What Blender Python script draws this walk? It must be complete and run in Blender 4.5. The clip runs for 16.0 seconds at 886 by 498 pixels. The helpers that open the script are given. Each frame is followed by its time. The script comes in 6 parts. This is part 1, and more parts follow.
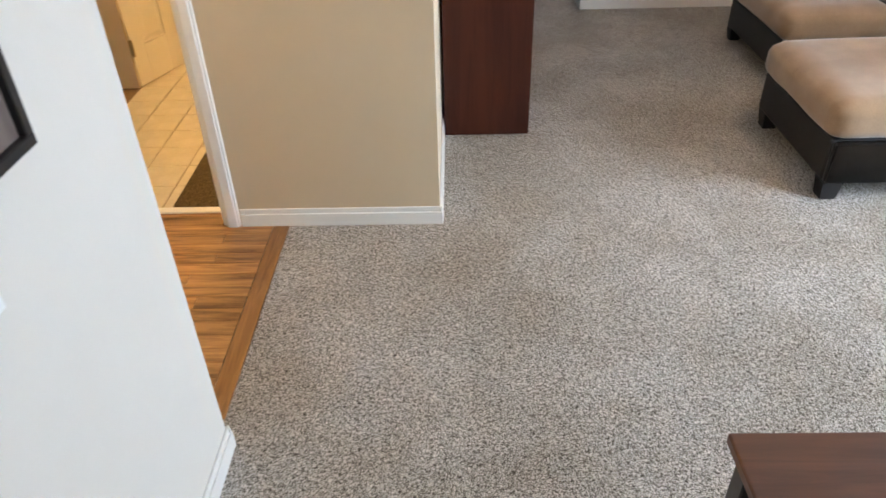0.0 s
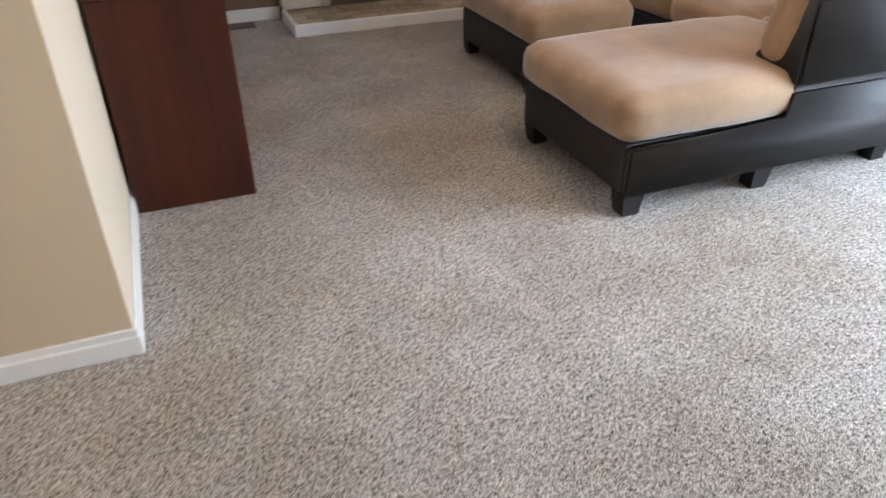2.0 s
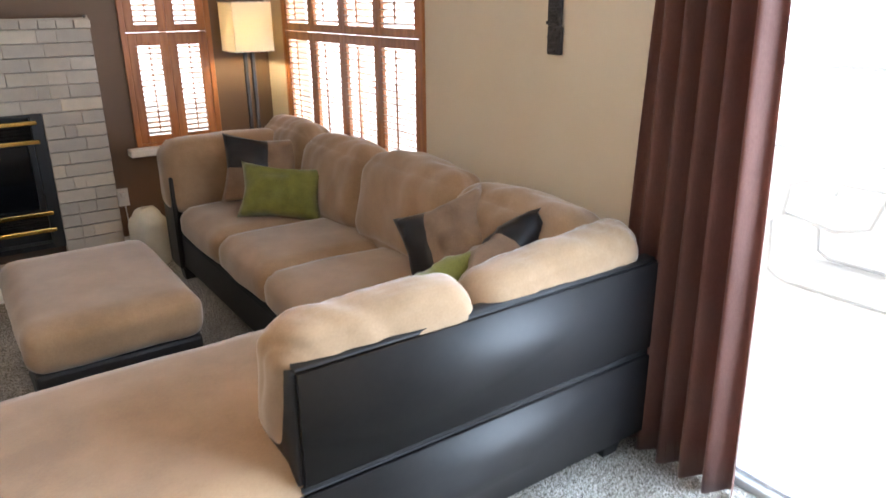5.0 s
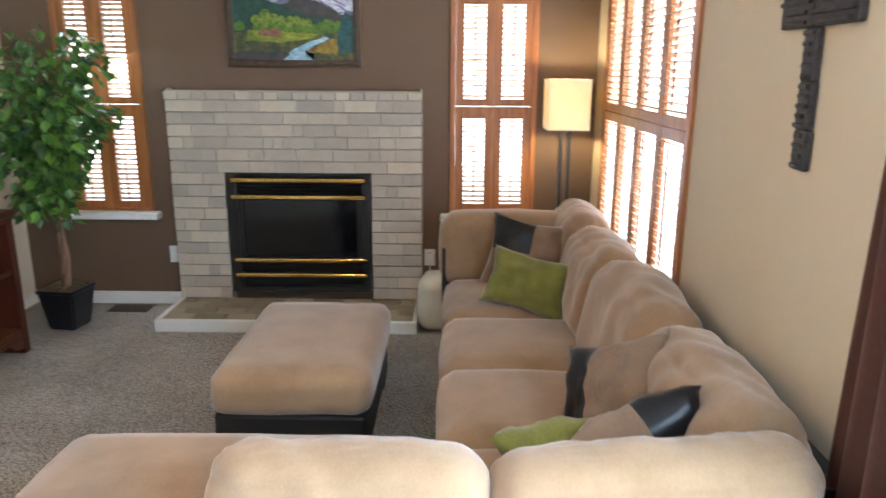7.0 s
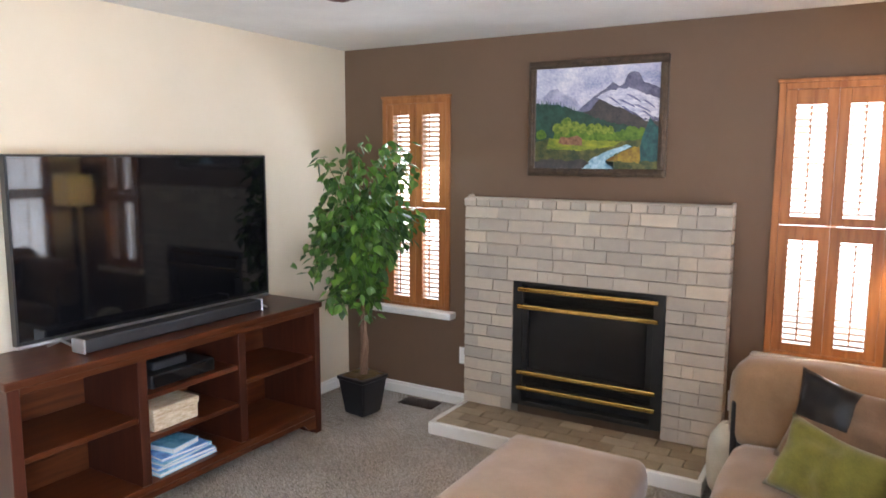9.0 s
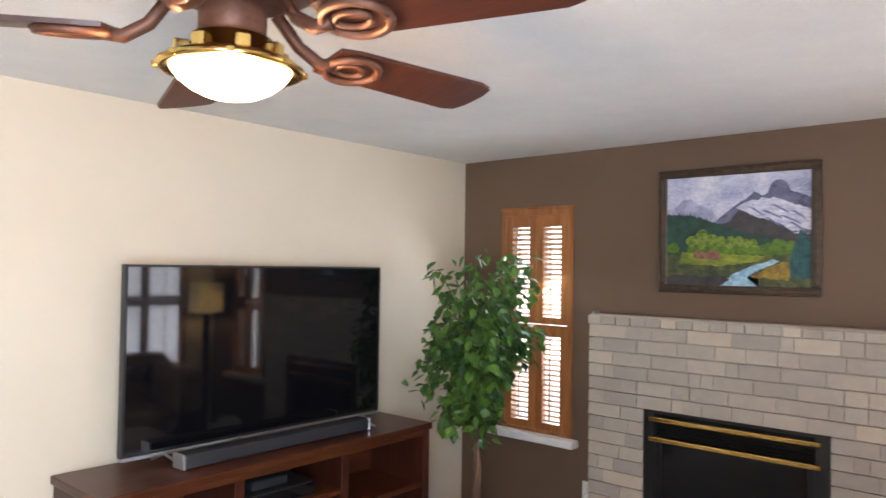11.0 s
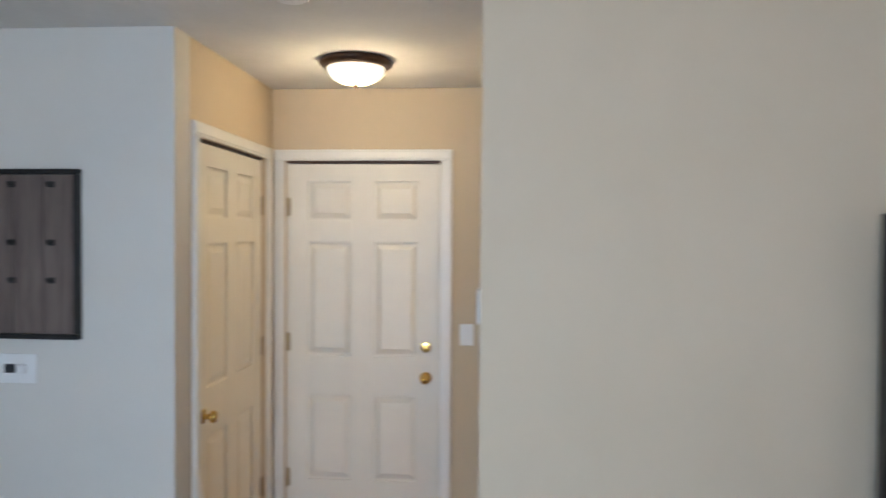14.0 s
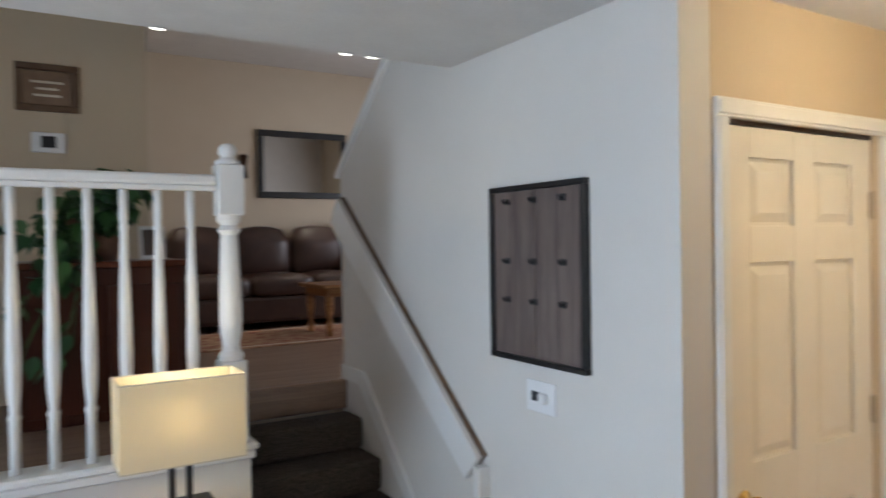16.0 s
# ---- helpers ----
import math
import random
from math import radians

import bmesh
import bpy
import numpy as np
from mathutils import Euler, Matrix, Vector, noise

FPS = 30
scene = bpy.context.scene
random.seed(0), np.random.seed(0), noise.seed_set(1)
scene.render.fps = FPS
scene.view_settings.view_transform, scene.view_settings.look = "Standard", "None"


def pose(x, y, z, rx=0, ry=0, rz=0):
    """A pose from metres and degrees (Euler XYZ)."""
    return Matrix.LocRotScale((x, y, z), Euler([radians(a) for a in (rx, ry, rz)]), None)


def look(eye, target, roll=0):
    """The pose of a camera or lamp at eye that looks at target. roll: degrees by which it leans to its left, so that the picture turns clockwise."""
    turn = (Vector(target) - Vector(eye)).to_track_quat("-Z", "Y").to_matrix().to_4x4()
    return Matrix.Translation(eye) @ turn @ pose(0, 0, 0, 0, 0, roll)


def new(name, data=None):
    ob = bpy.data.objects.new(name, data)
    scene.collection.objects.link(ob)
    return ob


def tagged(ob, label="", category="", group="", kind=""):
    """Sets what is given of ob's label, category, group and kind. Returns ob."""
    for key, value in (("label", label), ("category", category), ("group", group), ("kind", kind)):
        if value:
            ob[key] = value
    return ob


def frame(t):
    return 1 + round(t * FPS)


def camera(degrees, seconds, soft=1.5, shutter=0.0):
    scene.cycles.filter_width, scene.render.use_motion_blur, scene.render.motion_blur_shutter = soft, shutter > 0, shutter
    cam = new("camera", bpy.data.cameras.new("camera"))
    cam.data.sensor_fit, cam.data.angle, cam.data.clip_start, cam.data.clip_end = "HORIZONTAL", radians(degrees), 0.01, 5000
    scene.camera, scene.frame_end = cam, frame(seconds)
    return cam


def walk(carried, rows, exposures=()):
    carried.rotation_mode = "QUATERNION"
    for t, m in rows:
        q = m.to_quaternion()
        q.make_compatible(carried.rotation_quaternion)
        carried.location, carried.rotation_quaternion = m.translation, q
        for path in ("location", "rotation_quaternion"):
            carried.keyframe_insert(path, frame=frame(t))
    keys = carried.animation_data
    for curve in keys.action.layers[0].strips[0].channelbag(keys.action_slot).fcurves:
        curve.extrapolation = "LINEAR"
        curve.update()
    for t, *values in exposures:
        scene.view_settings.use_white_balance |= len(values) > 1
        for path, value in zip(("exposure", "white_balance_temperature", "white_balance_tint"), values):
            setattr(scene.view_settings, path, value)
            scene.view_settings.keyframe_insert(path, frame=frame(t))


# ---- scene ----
cam = camera(64.1, 16.0, shutter=0.4)
PATH = [
    (0, (0.777, 1.752, 1.704), (0.734, 3.381, 0.545), -1.7),
    (0.5, (0.76, 1.925, 1.59), (0.853, 3.544, 0.419), -1.4),
    (1, (0.776, 2.123, 1.487), (1.015, 3.726, 0.316), -1.0),
    (1.5, (0.868, 2.349, 1.365), (1.246, 3.96, 0.241), -0.7),
    (2, (0.952, 2.585, 1.323), (1.558, 4.162, 0.253), -0.5),
    (2.5, (1.109, 2.805, 1.36), (1.831, 4.345, 0.308), -0.7),
    (3, (1.321, 2.989, 1.398), (2.201, 4.478, 0.395), -0.3),
    (3.5, (1.618, 3.09, 1.427), (2.702, 4.53, 0.562), 0.2),
    (4, (1.942, 3.114, 1.411), (3.146, 4.532, 0.675), 1.2),
    (4.2, (2.082, 3.121, 1.446), (3.289, 4.541, 0.72), 0.4),
    (6.3, (3.255, 3.145, 1.538), (3.696, 5.025, 1.017), 0.4),
    (6.5, (3.369, 3.155, 1.542), (3.656, 5.068, 1.031), 0.3),
    (7, (3.578, 3.284, 1.568), (3.547, 5.222, 1.078), 0.3),
    (7.5, (3.783, 3.397, 1.608), (3.37, 5.3, 1.153), 0.2),
    (8, (3.866, 3.511, 1.636), (3.139, 5.328, 1.221), 0.2),
    (8.5, (3.925, 3.642, 1.661), (3.016, 5.389, 1.309), 0.2),
    (8.7, (3.951, 3.705, 1.678), (2.996, 5.434, 1.362), 0.2),
    (10.8, (3.906, 4.007, 1.711), (2.64, 5.554, 1.753), 0.7),
    (11, (3.855, 4.013, 1.702), (2.547, 5.525, 1.754), 0.8),
    (11.2, (3.79, 4.012, 1.699), (2.446, 5.492, 1.755), 0.8),
    (11.5, (3.739, 4.033, 1.692), (2.311, 5.432, 1.749), 1.1),
    (12, (3.663, 4.106, 1.66), (2.024, 5.251, 1.723), 1.0),
    (12.5, (3.397, 4.135, 1.646), (1.615, 5.041, 1.689), 1.7),
    (13, (3.218, 4.209, 1.694), (1.319, 4.837, 1.676), 0.6),
    (13.5, (3.005, 4.27, 1.666), (1.025, 4.549, 1.631), 0.3),
    (14, (2.775, 4.396, 1.637), (0.781, 4.245, 1.593), 0.4),
    (14.5, (2.511, 4.396, 1.637), (0.622, 3.74, 1.587), 0.0),
    (15, (2.223, 4.377, 1.656), (0.495, 3.373, 1.601), -0.1),
    (15.5, (1.977, 4.413, 1.661), (0.493, 3.073, 1.625), -0.5),
    (16, (1.767, 4.542, 1.67), (0.722, 2.837, 1.649), -0.9),
]
walk(cam, [(t, look(eye, target, roll)) for t, eye, target, roll in PATH], exposures=[(0, -0.12, 6500, 11), (2, -0.1, 6500, 14), (3, -0.2, 6600, 17), (4, -0.27, 6500, 15), (6.5, 0.1, 6200, 7), (8, 0.1, 6350, 9), (8.5, 0.3, 6500, 13), (11, 0.02, 6550, 14), (12, -0.33, 6500, 13), (12.5, -0.6, 6400, 12), (13.5, -1.16, 6000, 9), (14.5, -1.22, 5900, 9), (15, -1.15, 6000, 10), (16, -0.88, 6000, 10)])

# ---- exposure, world, sun and large lights ----
scene.view_settings.exposure = 0.0
world = bpy.data.worlds.new("world")
scene.world = world
world.use_nodes = True
_sky = world.node_tree.nodes.new("ShaderNodeTexSky")
_sky.sky_type, _sky.sun_disc = "NISHITA", False
_sky.sun_elevation, _sky.sun_rotation = radians(72), radians(170)
world.node_tree.links.new(_sky.outputs[0], world.node_tree.nodes["Background"].inputs[0])
world.node_tree.nodes["Background"].inputs[1].default_value = 0.12


def lamp(name, kind, energy, colour, m, size=0.1, size_y=None):
    data = bpy.data.lights.new(name, kind)
    data.energy, data.color = energy, colour
    if kind == "AREA":
        data.shape, data.size, data.size_y = "RECTANGLE", size, size_y or size
    elif kind == "SUN":
        data.angle = size
    else:
        data.shadow_soft_size = size
    ob = new(name, data)
    ob.matrix_world = m
    return ob


lamp("sun", "SUN", 4.6, (1, 0.95, 0.88), look((0, 0, 0), (0.06, 0.30, -0.95)), radians(0.5))
DAY = (0.76, 0.86, 1.0)
WARM = (1.0, 0.70, 0.40)
lamp("slider_daylight", "AREA", 200, (0.63, 0.80, 1.0), look((4.58, 3.42, 1.18), (1.7, 4.7, 0.6)), 1.7, 1.75)
lamp("east_window_daylight", "AREA", 75, DAY, look((4.60, 6.83, 1.35), (2.0, 6.6, 1.2)), 1.5, 1.45)
lamp("north_window_daylight", "AREA", 24, DAY, look((1.30, 8.03, 1.35), (1.7, 6.0, 0.1)), 0.45, 1.3)
lamp("north_window_daylight", "AREA", 24, DAY, look((3.82, 8.03, 1.35), (3.4, 5, 1.2)), 0.45, 1.3)
# Fill light added to brighten the upper room, which has no window here.
lamp("living_daylight", "AREA", 85, (0.95, 0.95, 1.0), look((-3.1, -0.8, 2.2), (0, -0.6, 1.6)), 2.0, 1.3)
lamp("fan_bulb", "POINT", 32, WARM, pose(2.59, 4.81, 1.975), 0.06)
lamp("corner_lamp_bulb", "POINT", 20, (1.0, 0.80, 0.46), pose(4.24, 7.66, 1.36), 0.04)
lamp("stand_lamp_bulb", "POINT", 10, (1.0, 0.82, 0.50), pose(1.255, 1.87, 1.07), 0.04)
lamp("entry_bulb", "POINT", 21, (1.0, 0.76, 0.44), pose(-0.50, 3.735, 2.28), 0.06)
lamp("tile_room_bulb", "POINT", 90, (1.0, 0.66, 0.27), pose(-0.4, 5.7, 2.2), 0.1)
lamp("can_bulb", "SPOT", 80, (1.0, 0.85, 0.62), look((-1.31, -2.15, 3.5), (-1.3, -2.5, 0)), 0.05)
lamp("can_bulb", "SPOT", 80, (1.0, 0.85, 0.62), look((0.6, -2.15, 3.5), (0.6, -2.4, 0)), 0.05)

# ---- materials ----


def material(name):
    m = bpy.data.materials.new(name)
    m.use_nodes = True
    nt = m.node_tree
    return m, nt, nt.nodes["Principled BSDF"]


def nd(nt, kind, **vals):
    n = nt.nodes.new(kind)
    for k, v in vals.items():
        if k in n.inputs:
            n.inputs[k].default_value = v
    return n


def ramp_of(nt, src, stops):
    r = nt.nodes.new("ShaderNodeValToRGB")
    els = r.color_ramp.elements
    while len(els) < len(stops):
        els.new(0.5)
    for e, (p, c) in zip(els, stops):
        e.position, e.color = p, (*c, 1)
    nt.links.new(src, r.inputs[0])
    return r.outputs[0]


def surface(name, c1, c2, rough=0.6, metal=0.0, scale=8.0, fine=120.0, bump=0.1, stretch=(1, 1, 1), fine_amt=0.35, spec=0.5, sheen=0.0):
    """Two-scale noise between two colours, with a fine bump."""
    m, nt, b = material(name)
    tc = nt.nodes.new("ShaderNodeTexCoord")
    mp = nt.nodes.new("ShaderNodeMapping")
    mp.inputs["Scale"].default_value = stretch
    nt.links.new(tc.outputs["Object"], mp.inputs[0])
    a = nd(nt, "ShaderNodeTexNoise", Scale=scale, Detail=5.0, Roughness=0.6)
    f = nd(nt, "ShaderNodeTexNoise", Scale=fine, Detail=3.0, Roughness=0.6)
    for n in (a, f):
        nt.links.new(mp.outputs[0], n.inputs["Vector"])
    mix = nt.nodes.new("ShaderNodeMix")
    mix.inputs[0].default_value = fine_amt
    nt.links.new(a.outputs[0], mix.inputs[2])
    nt.links.new(f.outputs[0], mix.inputs[3])
    nt.links.new(ramp_of(nt, mix.outputs[0], [(0.36, c1), (0.64, c2)]), b.inputs["Base Color"])
    b.inputs["Roughness"].default_value = rough
    b.inputs["Metallic"].default_value = metal
    b.inputs["Specular IOR Level"].default_value = spec
    b.inputs["Sheen Weight"].default_value = sheen
    bp = nd(nt, "ShaderNodeBump", Strength=bump, Distance=0.002)
    nt.links.new(f.outputs[0], bp.inputs["Height"])
    nt.links.new(bp.outputs[0], b.inputs["Normal"])
    return m


def glow(name, colour, strength):
    m, nt, b = material(name)
    b.inputs["Base Color"].default_value = (*colour, 1)
    b.inputs["Emission Color"].default_value = (*colour, 1)
    b.inputs["Emission Strength"].default_value = strength
    b.inputs["Roughness"].default_value = 0.6
    return m


def glass(name, tint=(1, 1, 1), rough=0.02):
    m, nt, b = material(name)
    nt.nodes.remove(b)
    t = nt.nodes.new("ShaderNodeBsdfTransparent")
    t.inputs[0].default_value = (*tint, 1)
    g = nd(nt, "ShaderNodeBsdfGlossy", Roughness=rough)
    lw = nd(nt, "ShaderNodeLayerWeight", Blend=0.5)
    pw = nt.nodes.new("ShaderNodeMath")
    pw.operation = "POWER"
    pw.inputs[1].default_value = 5.0
    ma = nt.nodes.new("ShaderNodeMath")
    ma.operation = "MULTIPLY_ADD"
    ma.inputs[1].default_value, ma.inputs[2].default_value = 0.5, 0.04
    mx = nt.nodes.new("ShaderNodeMixShader")
    nt.links.new(lw.outputs["Facing"], pw.inputs[0])
    nt.links.new(pw.outputs[0], ma.inputs[0])
    nt.links.new(ma.outputs[0], mx.inputs[0])
    nt.links.new(t.outputs[0], mx.inputs[1])
    nt.links.new(g.outputs[0], mx.inputs[2])
    nt.links.new(mx.outputs[0], nt.nodes["Material Output"].inputs[0])
    return m


def carpet_mat(name, dark, mid, pale):
    m, nt, b = material(name)
    tc = nt.nodes.new("ShaderNodeTexCoord")
    v = nd(nt, "ShaderNodeTexNoise", Scale=128.0, Detail=2.0, Roughness=0.6, Distortion=1.2)
    n = nd(nt, "ShaderNodeTexNoise", Scale=260.0, Detail=3.0, Roughness=0.7)
    big = nd(nt, "ShaderNodeTexNoise", Scale=1.6, Detail=4.0, Roughness=0.6)
    for q in (v, n, big):
        nt.links.new(tc.outputs["Object"], q.inputs["Vector"])
    mx = nt.nodes.new("ShaderNodeMix")
    mx.inputs[0].default_value = 0.45
    nt.links.new(v.outputs[0], mx.inputs[2])
    nt.links.new(n.outputs[0], mx.inputs[3])
    col = ramp_of(nt, mx.outputs[0], [(0.405, dark), (0.485, mid), (0.572, pale)])
    patch = ramp_of(nt, big.outputs[0], [(0.38, (0.78, 0.75, 0.71)), (0.62, (1.0, 1.0, 1.0))])
    mul = nt.nodes.new("ShaderNodeMix")
    mul.data_type, mul.blend_type = "RGBA", "MULTIPLY"
    mul.inputs[0].default_value = 1.0
    nt.links.new(col, mul.inputs[6])
    nt.links.new(patch, mul.inputs[7])
    nt.links.new(mul.outputs[2], b.inputs["Base Color"])
    b.inputs["Roughness"].default_value = 0.95
    b.inputs["Specular IOR Level"].default_value = 0.1
    bp = nd(nt, "ShaderNodeBump", Strength=1.0, Distance=0.012)
    nt.links.new(mx.outputs[0], bp.inputs["Height"])
    nt.links.new(bp.outputs[0], b.inputs["Normal"])
    return m


def wood_mat(name, c1, c2, rough=0.35, along="y", grain=26.0, per_object=0.25, spec=0.5):
    m, nt, b = material(name)
    tc = nt.nodes.new("ShaderNodeTexCoord")
    mp = nt.nodes.new("ShaderNodeMapping")
    st = {"x": (0.08, 1, 1), "y": (1, 0.08, 1), "z": (1, 1, 0.08)}[along]
    mp.inputs["Scale"].default_value = st
    nt.links.new(tc.outputs["Object"], mp.inputs[0])
    oi = nt.nodes.new("ShaderNodeObjectInfo")
    add = nt.nodes.new("ShaderNodeVectorMath")
    add.operation = "ADD"
    sc = nt.nodes.new("ShaderNodeMath")
    sc.operation = "MULTIPLY"
    sc.inputs[1].default_value = 17.0
    nt.links.new(oi.outputs["Random"], sc.inputs[0])
    nt.links.new(mp.outputs[0], add.inputs[0])
    nt.links.new(sc.outputs[0], add.inputs[1])
    a = nd(nt, "ShaderNodeTexNoise", Scale=grain, Detail=8.0, Roughness=0.65, Distortion=0.7)
    nt.links.new(add.outputs[0], a.inputs["Vector"])
    col = ramp_of(nt, a.outputs[0], [(0.35, c1), (0.62, c2)])
    hsv = nt.nodes.new("ShaderNodeHueSaturation")
    mr = nt.nodes.new("ShaderNodeMapRange")
    mr.inputs[3].default_value, mr.inputs[4].default_value = 1 - per_object, 1 + per_object
    nt.links.new(oi.outputs["Random"], mr.inputs[0])
    nt.links.new(mr.outputs[0], hsv.inputs["Value"])
    nt.links.new(col, hsv.inputs["Color"])
    nt.links.new(hsv.outputs[0], b.inputs["Base Color"])
    b.inputs["Roughness"].default_value = rough
    b.inputs["Specular IOR Level"].default_value = spec
    bp = nd(nt, "ShaderNodeBump", Strength=0.15, Distance=0.001)
    nt.links.new(a.outputs[0], bp.inputs["Height"])
    nt.links.new(bp.outputs[0], b.inputs["Normal"])
    return m


def brick_mat(name, lo, hi, light):
    m, nt, b = material(name)
    tc = nt.nodes.new("ShaderNodeTexCoord")
    oi = nt.nodes.new("ShaderNodeObjectInfo")
    add = nt.nodes.new("ShaderNodeVectorMath")
    add.operation = "ADD"
    nt.links.new(tc.outputs["Object"], add.inputs[0])
    nt.links.new(oi.outputs["Location"], add.inputs[1])
    a = nd(nt, "ShaderNodeTexNoise", Scale=9.0, Detail=6.0, Roughness=0.7)
    f = nd(nt, "ShaderNodeTexNoise", Scale=90.0, Detail=4.0, Roughness=0.7)
    nt.links.new(add.outputs[0], a.inputs["Vector"])
    nt.links.new(add.outputs[0], f.inputs["Vector"])
    mx = nt.nodes.new("ShaderNodeMix")
    mx.inputs[0].default_value = 0.45
    nt.links.new(a.outputs[0], mx.inputs[2])
    nt.links.new(oi.outputs["Random"], mx.inputs[3])
    col = ramp_of(nt, mx.outputs[0], [(0.25, lo), (0.5, hi), (0.75, light)])
    nt.links.new(col, b.inputs["Base Color"])
    b.inputs["Roughness"].default_value = 0.85
    bp = nd(nt, "ShaderNodeBump", Strength=0.45, Distance=0.004)
    nt.links.new(f.outputs[0], bp.inputs["Height"])
    nt.links.new(bp.outputs[0], b.inputs["Normal"])
    return m


CARPET = carpet_mat("carpet", (0.06, 0.045, 0.035), (0.37, 0.335, 0.29), (0.86, 0.80, 0.74))
STAIR_CARPET = carpet_mat("stair_carpet", (0.03, 0.025, 0.02), (0.085, 0.068, 0.056), (0.17, 0.14, 0.115))
PATCH_PILE = carpet_mat("patch_pile", (0.05, 0.035, 0.02), (0.12, 0.085, 0.045), (0.2, 0.15, 0.08))
WALL_CREAM = surface("cream_paint", (0.61, 0.515, 0.385), (0.64, 0.545, 0.415), 0.75, scale=2.0, fine=220, bump=0.12, fine_amt=0.2)
WALL_WHITE = surface("pale_paint", (0.66, 0.63, 0.58), (0.69, 0.66, 0.61), 0.7, scale=2.0, fine=220, bump=0.12, fine_amt=0.2)
WALL_GOLD = surface("tan_paint", (0.56, 0.455, 0.315), (0.59, 0.48, 0.335), 0.75, scale=2.0, fine=220, bump=0.12, fine_amt=0.2)
WALL_BROWN = surface("brown_paint", (0.135, 0.082, 0.050), (0.150, 0.092, 0.058), 0.7, scale=2.0, fine=220, bump=0.12, fine_amt=0.2)
CEIL = surface("ceiling_paint", (0.66, 0.64, 0.61), (0.72, 0.70, 0.67), 0.9, scale=5, fine=70, bump=0.5, fine_amt=0.4)
TRIM = surface("white_trim", (0.76, 0.75, 0.72), (0.80, 0.79, 0.76), 0.35, scale=6, fine=150, bump=0.04)
DOOR = surface("door_paint", (0.74, 0.70, 0.62), (0.78, 0.74, 0.66), 0.4, scale=5, fine=200, bump=0.08)
MICRO = surface("tan_microfibre", (0.250, 0.154, 0.084), (0.345, 0.220, 0.128), 0.9, scale=5, fine=160, bump=0.12, sheen=0.5, spec=0.15, fine_amt=0.2)
LEATHER = surface("dark_leather", (0.008, 0.007, 0.008), (0.015, 0.013, 0.013), 0.52, scale=5, fine=40, bump=0.06, fine_amt=0.2, spec=0.42)
GREEN_FAB = surface("green_fabric", (0.115, 0.110, 0.014), (0.20, 0.19, 0.030), 0.85, scale=14, fine=200, bump=0.3, sheen=0.3)
BLACK_SATIN = surface("black_satin", (0.006, 0.005, 0.006), (0.013, 0.011, 0.012), 0.33, scale=12, fine=120, bump=0.1, spec=0.3)
BROWN_FAB = surface("brown_fabric", (0.16, 0.095, 0.055), (0.24, 0.15, 0.09), 0.75, scale=10, fine=180, bump=0.25, sheen=0.3)
CREAM_FAB = surface("cream_fabric", (0.62, 0.56, 0.44), (0.72, 0.66, 0.54), 0.85, scale=10, fine=180, bump=0.25)
CURTAIN = surface("curtain_cloth", (0.165, 0.066, 0.048), (0.235, 0.10, 0.074), 0.7, scale=6, fine=260, bump=0.25, stretch=(1, 1, 0.3), sheen=0.2)
CHERRY = wood_mat("cherry_wood", (0.048, 0.012, 0.005), (0.100, 0.028, 0.010), 0.30, "y", spec=0.28)
CHERRY_V = wood_mat("cherry_wood_upright", (0.038, 0.010, 0.006), (0.062, 0.017, 0.009), 0.32, "z", 18.0, 0.12, spec=0.26)
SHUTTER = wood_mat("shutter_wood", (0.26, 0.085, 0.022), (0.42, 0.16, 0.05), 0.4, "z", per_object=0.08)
# Same wood as the frames; the paler colour paints in daylight from behind.
SHUTTER_BACKLIT = wood_mat("backlit_slat_wood", (0.46, 0.29, 0.17), (0.64, 0.44, 0.28), 0.4, "x", per_object=0.08)
OAK = wood_mat("oak_plank", (0.12, 0.045, 0.012), (0.42, 0.21, 0.075), 0.3, "x", 30.0, 0.25)
OAK_Y = wood_mat("oak_border", (0.20, 0.085, 0.025), (0.38, 0.18, 0.06), 0.3, "y", 30.0, 0.1)
BLADE = wood_mat("fan_blade_wood", (0.035, 0.008, 0.004), (0.075, 0.018, 0.008), 0.45, "x")
TABLE_W = wood_mat("table_wood", (0.065, 0.022, 0.010), (0.105, 0.038, 0.018), 0.35, "x")
GREYWOOD = wood_mat("grey_board", (0.085, 0.062, 0.055), (0.155, 0.120, 0.105), 0.6, "z", 22.0, 0.15)
CAPWOOD = wood_mat("rail_cap_wood", (0.10, 0.055, 0.03), (0.17, 0.10, 0.055), 0.4, "y")
LAMIN = wood_mat("living_floor_wood", (0.17, 0.105, 0.07), (0.27, 0.18, 0.125), 0.35, "x", 20.0, 0.12)
BARK = surface("bark", (0.12, 0.065, 0.04), (0.25, 0.15, 0.10), 0.85, scale=20, fine=90, bump=0.5, stretch=(1, 1, 0.25))
BRICK = brick_mat("washed_brick", (0.37, 0.325, 0.275), (0.44, 0.385, 0.32), (0.55, 0.475, 0.375))
HEARTH_T = brick_mat("hearth_paver", (0.22, 0.165, 0.105), (0.31, 0.24, 0.155), (0.40, 0.32, 0.22))
MORTAR = surface("mortar", (0.38, 0.335, 0.285), (0.46, 0.41, 0.35), 0.95, scale=20, fine=150, bump=0.4)
TILE = surface("cream_tile", (0.66, 0.58, 0.42), (0.74, 0.66, 0.50), 0.25, scale=9, fine=60, bump=0.03)
GROUT = surface("grout", (0.18, 0.11, 0.05), (0.24, 0.16, 0.08), 0.9)
BLACK = surface("black_metal", (0.008, 0.008, 0.009), (0.014, 0.014, 0.015), 0.38, scale=6, fine=200, bump=0.03)
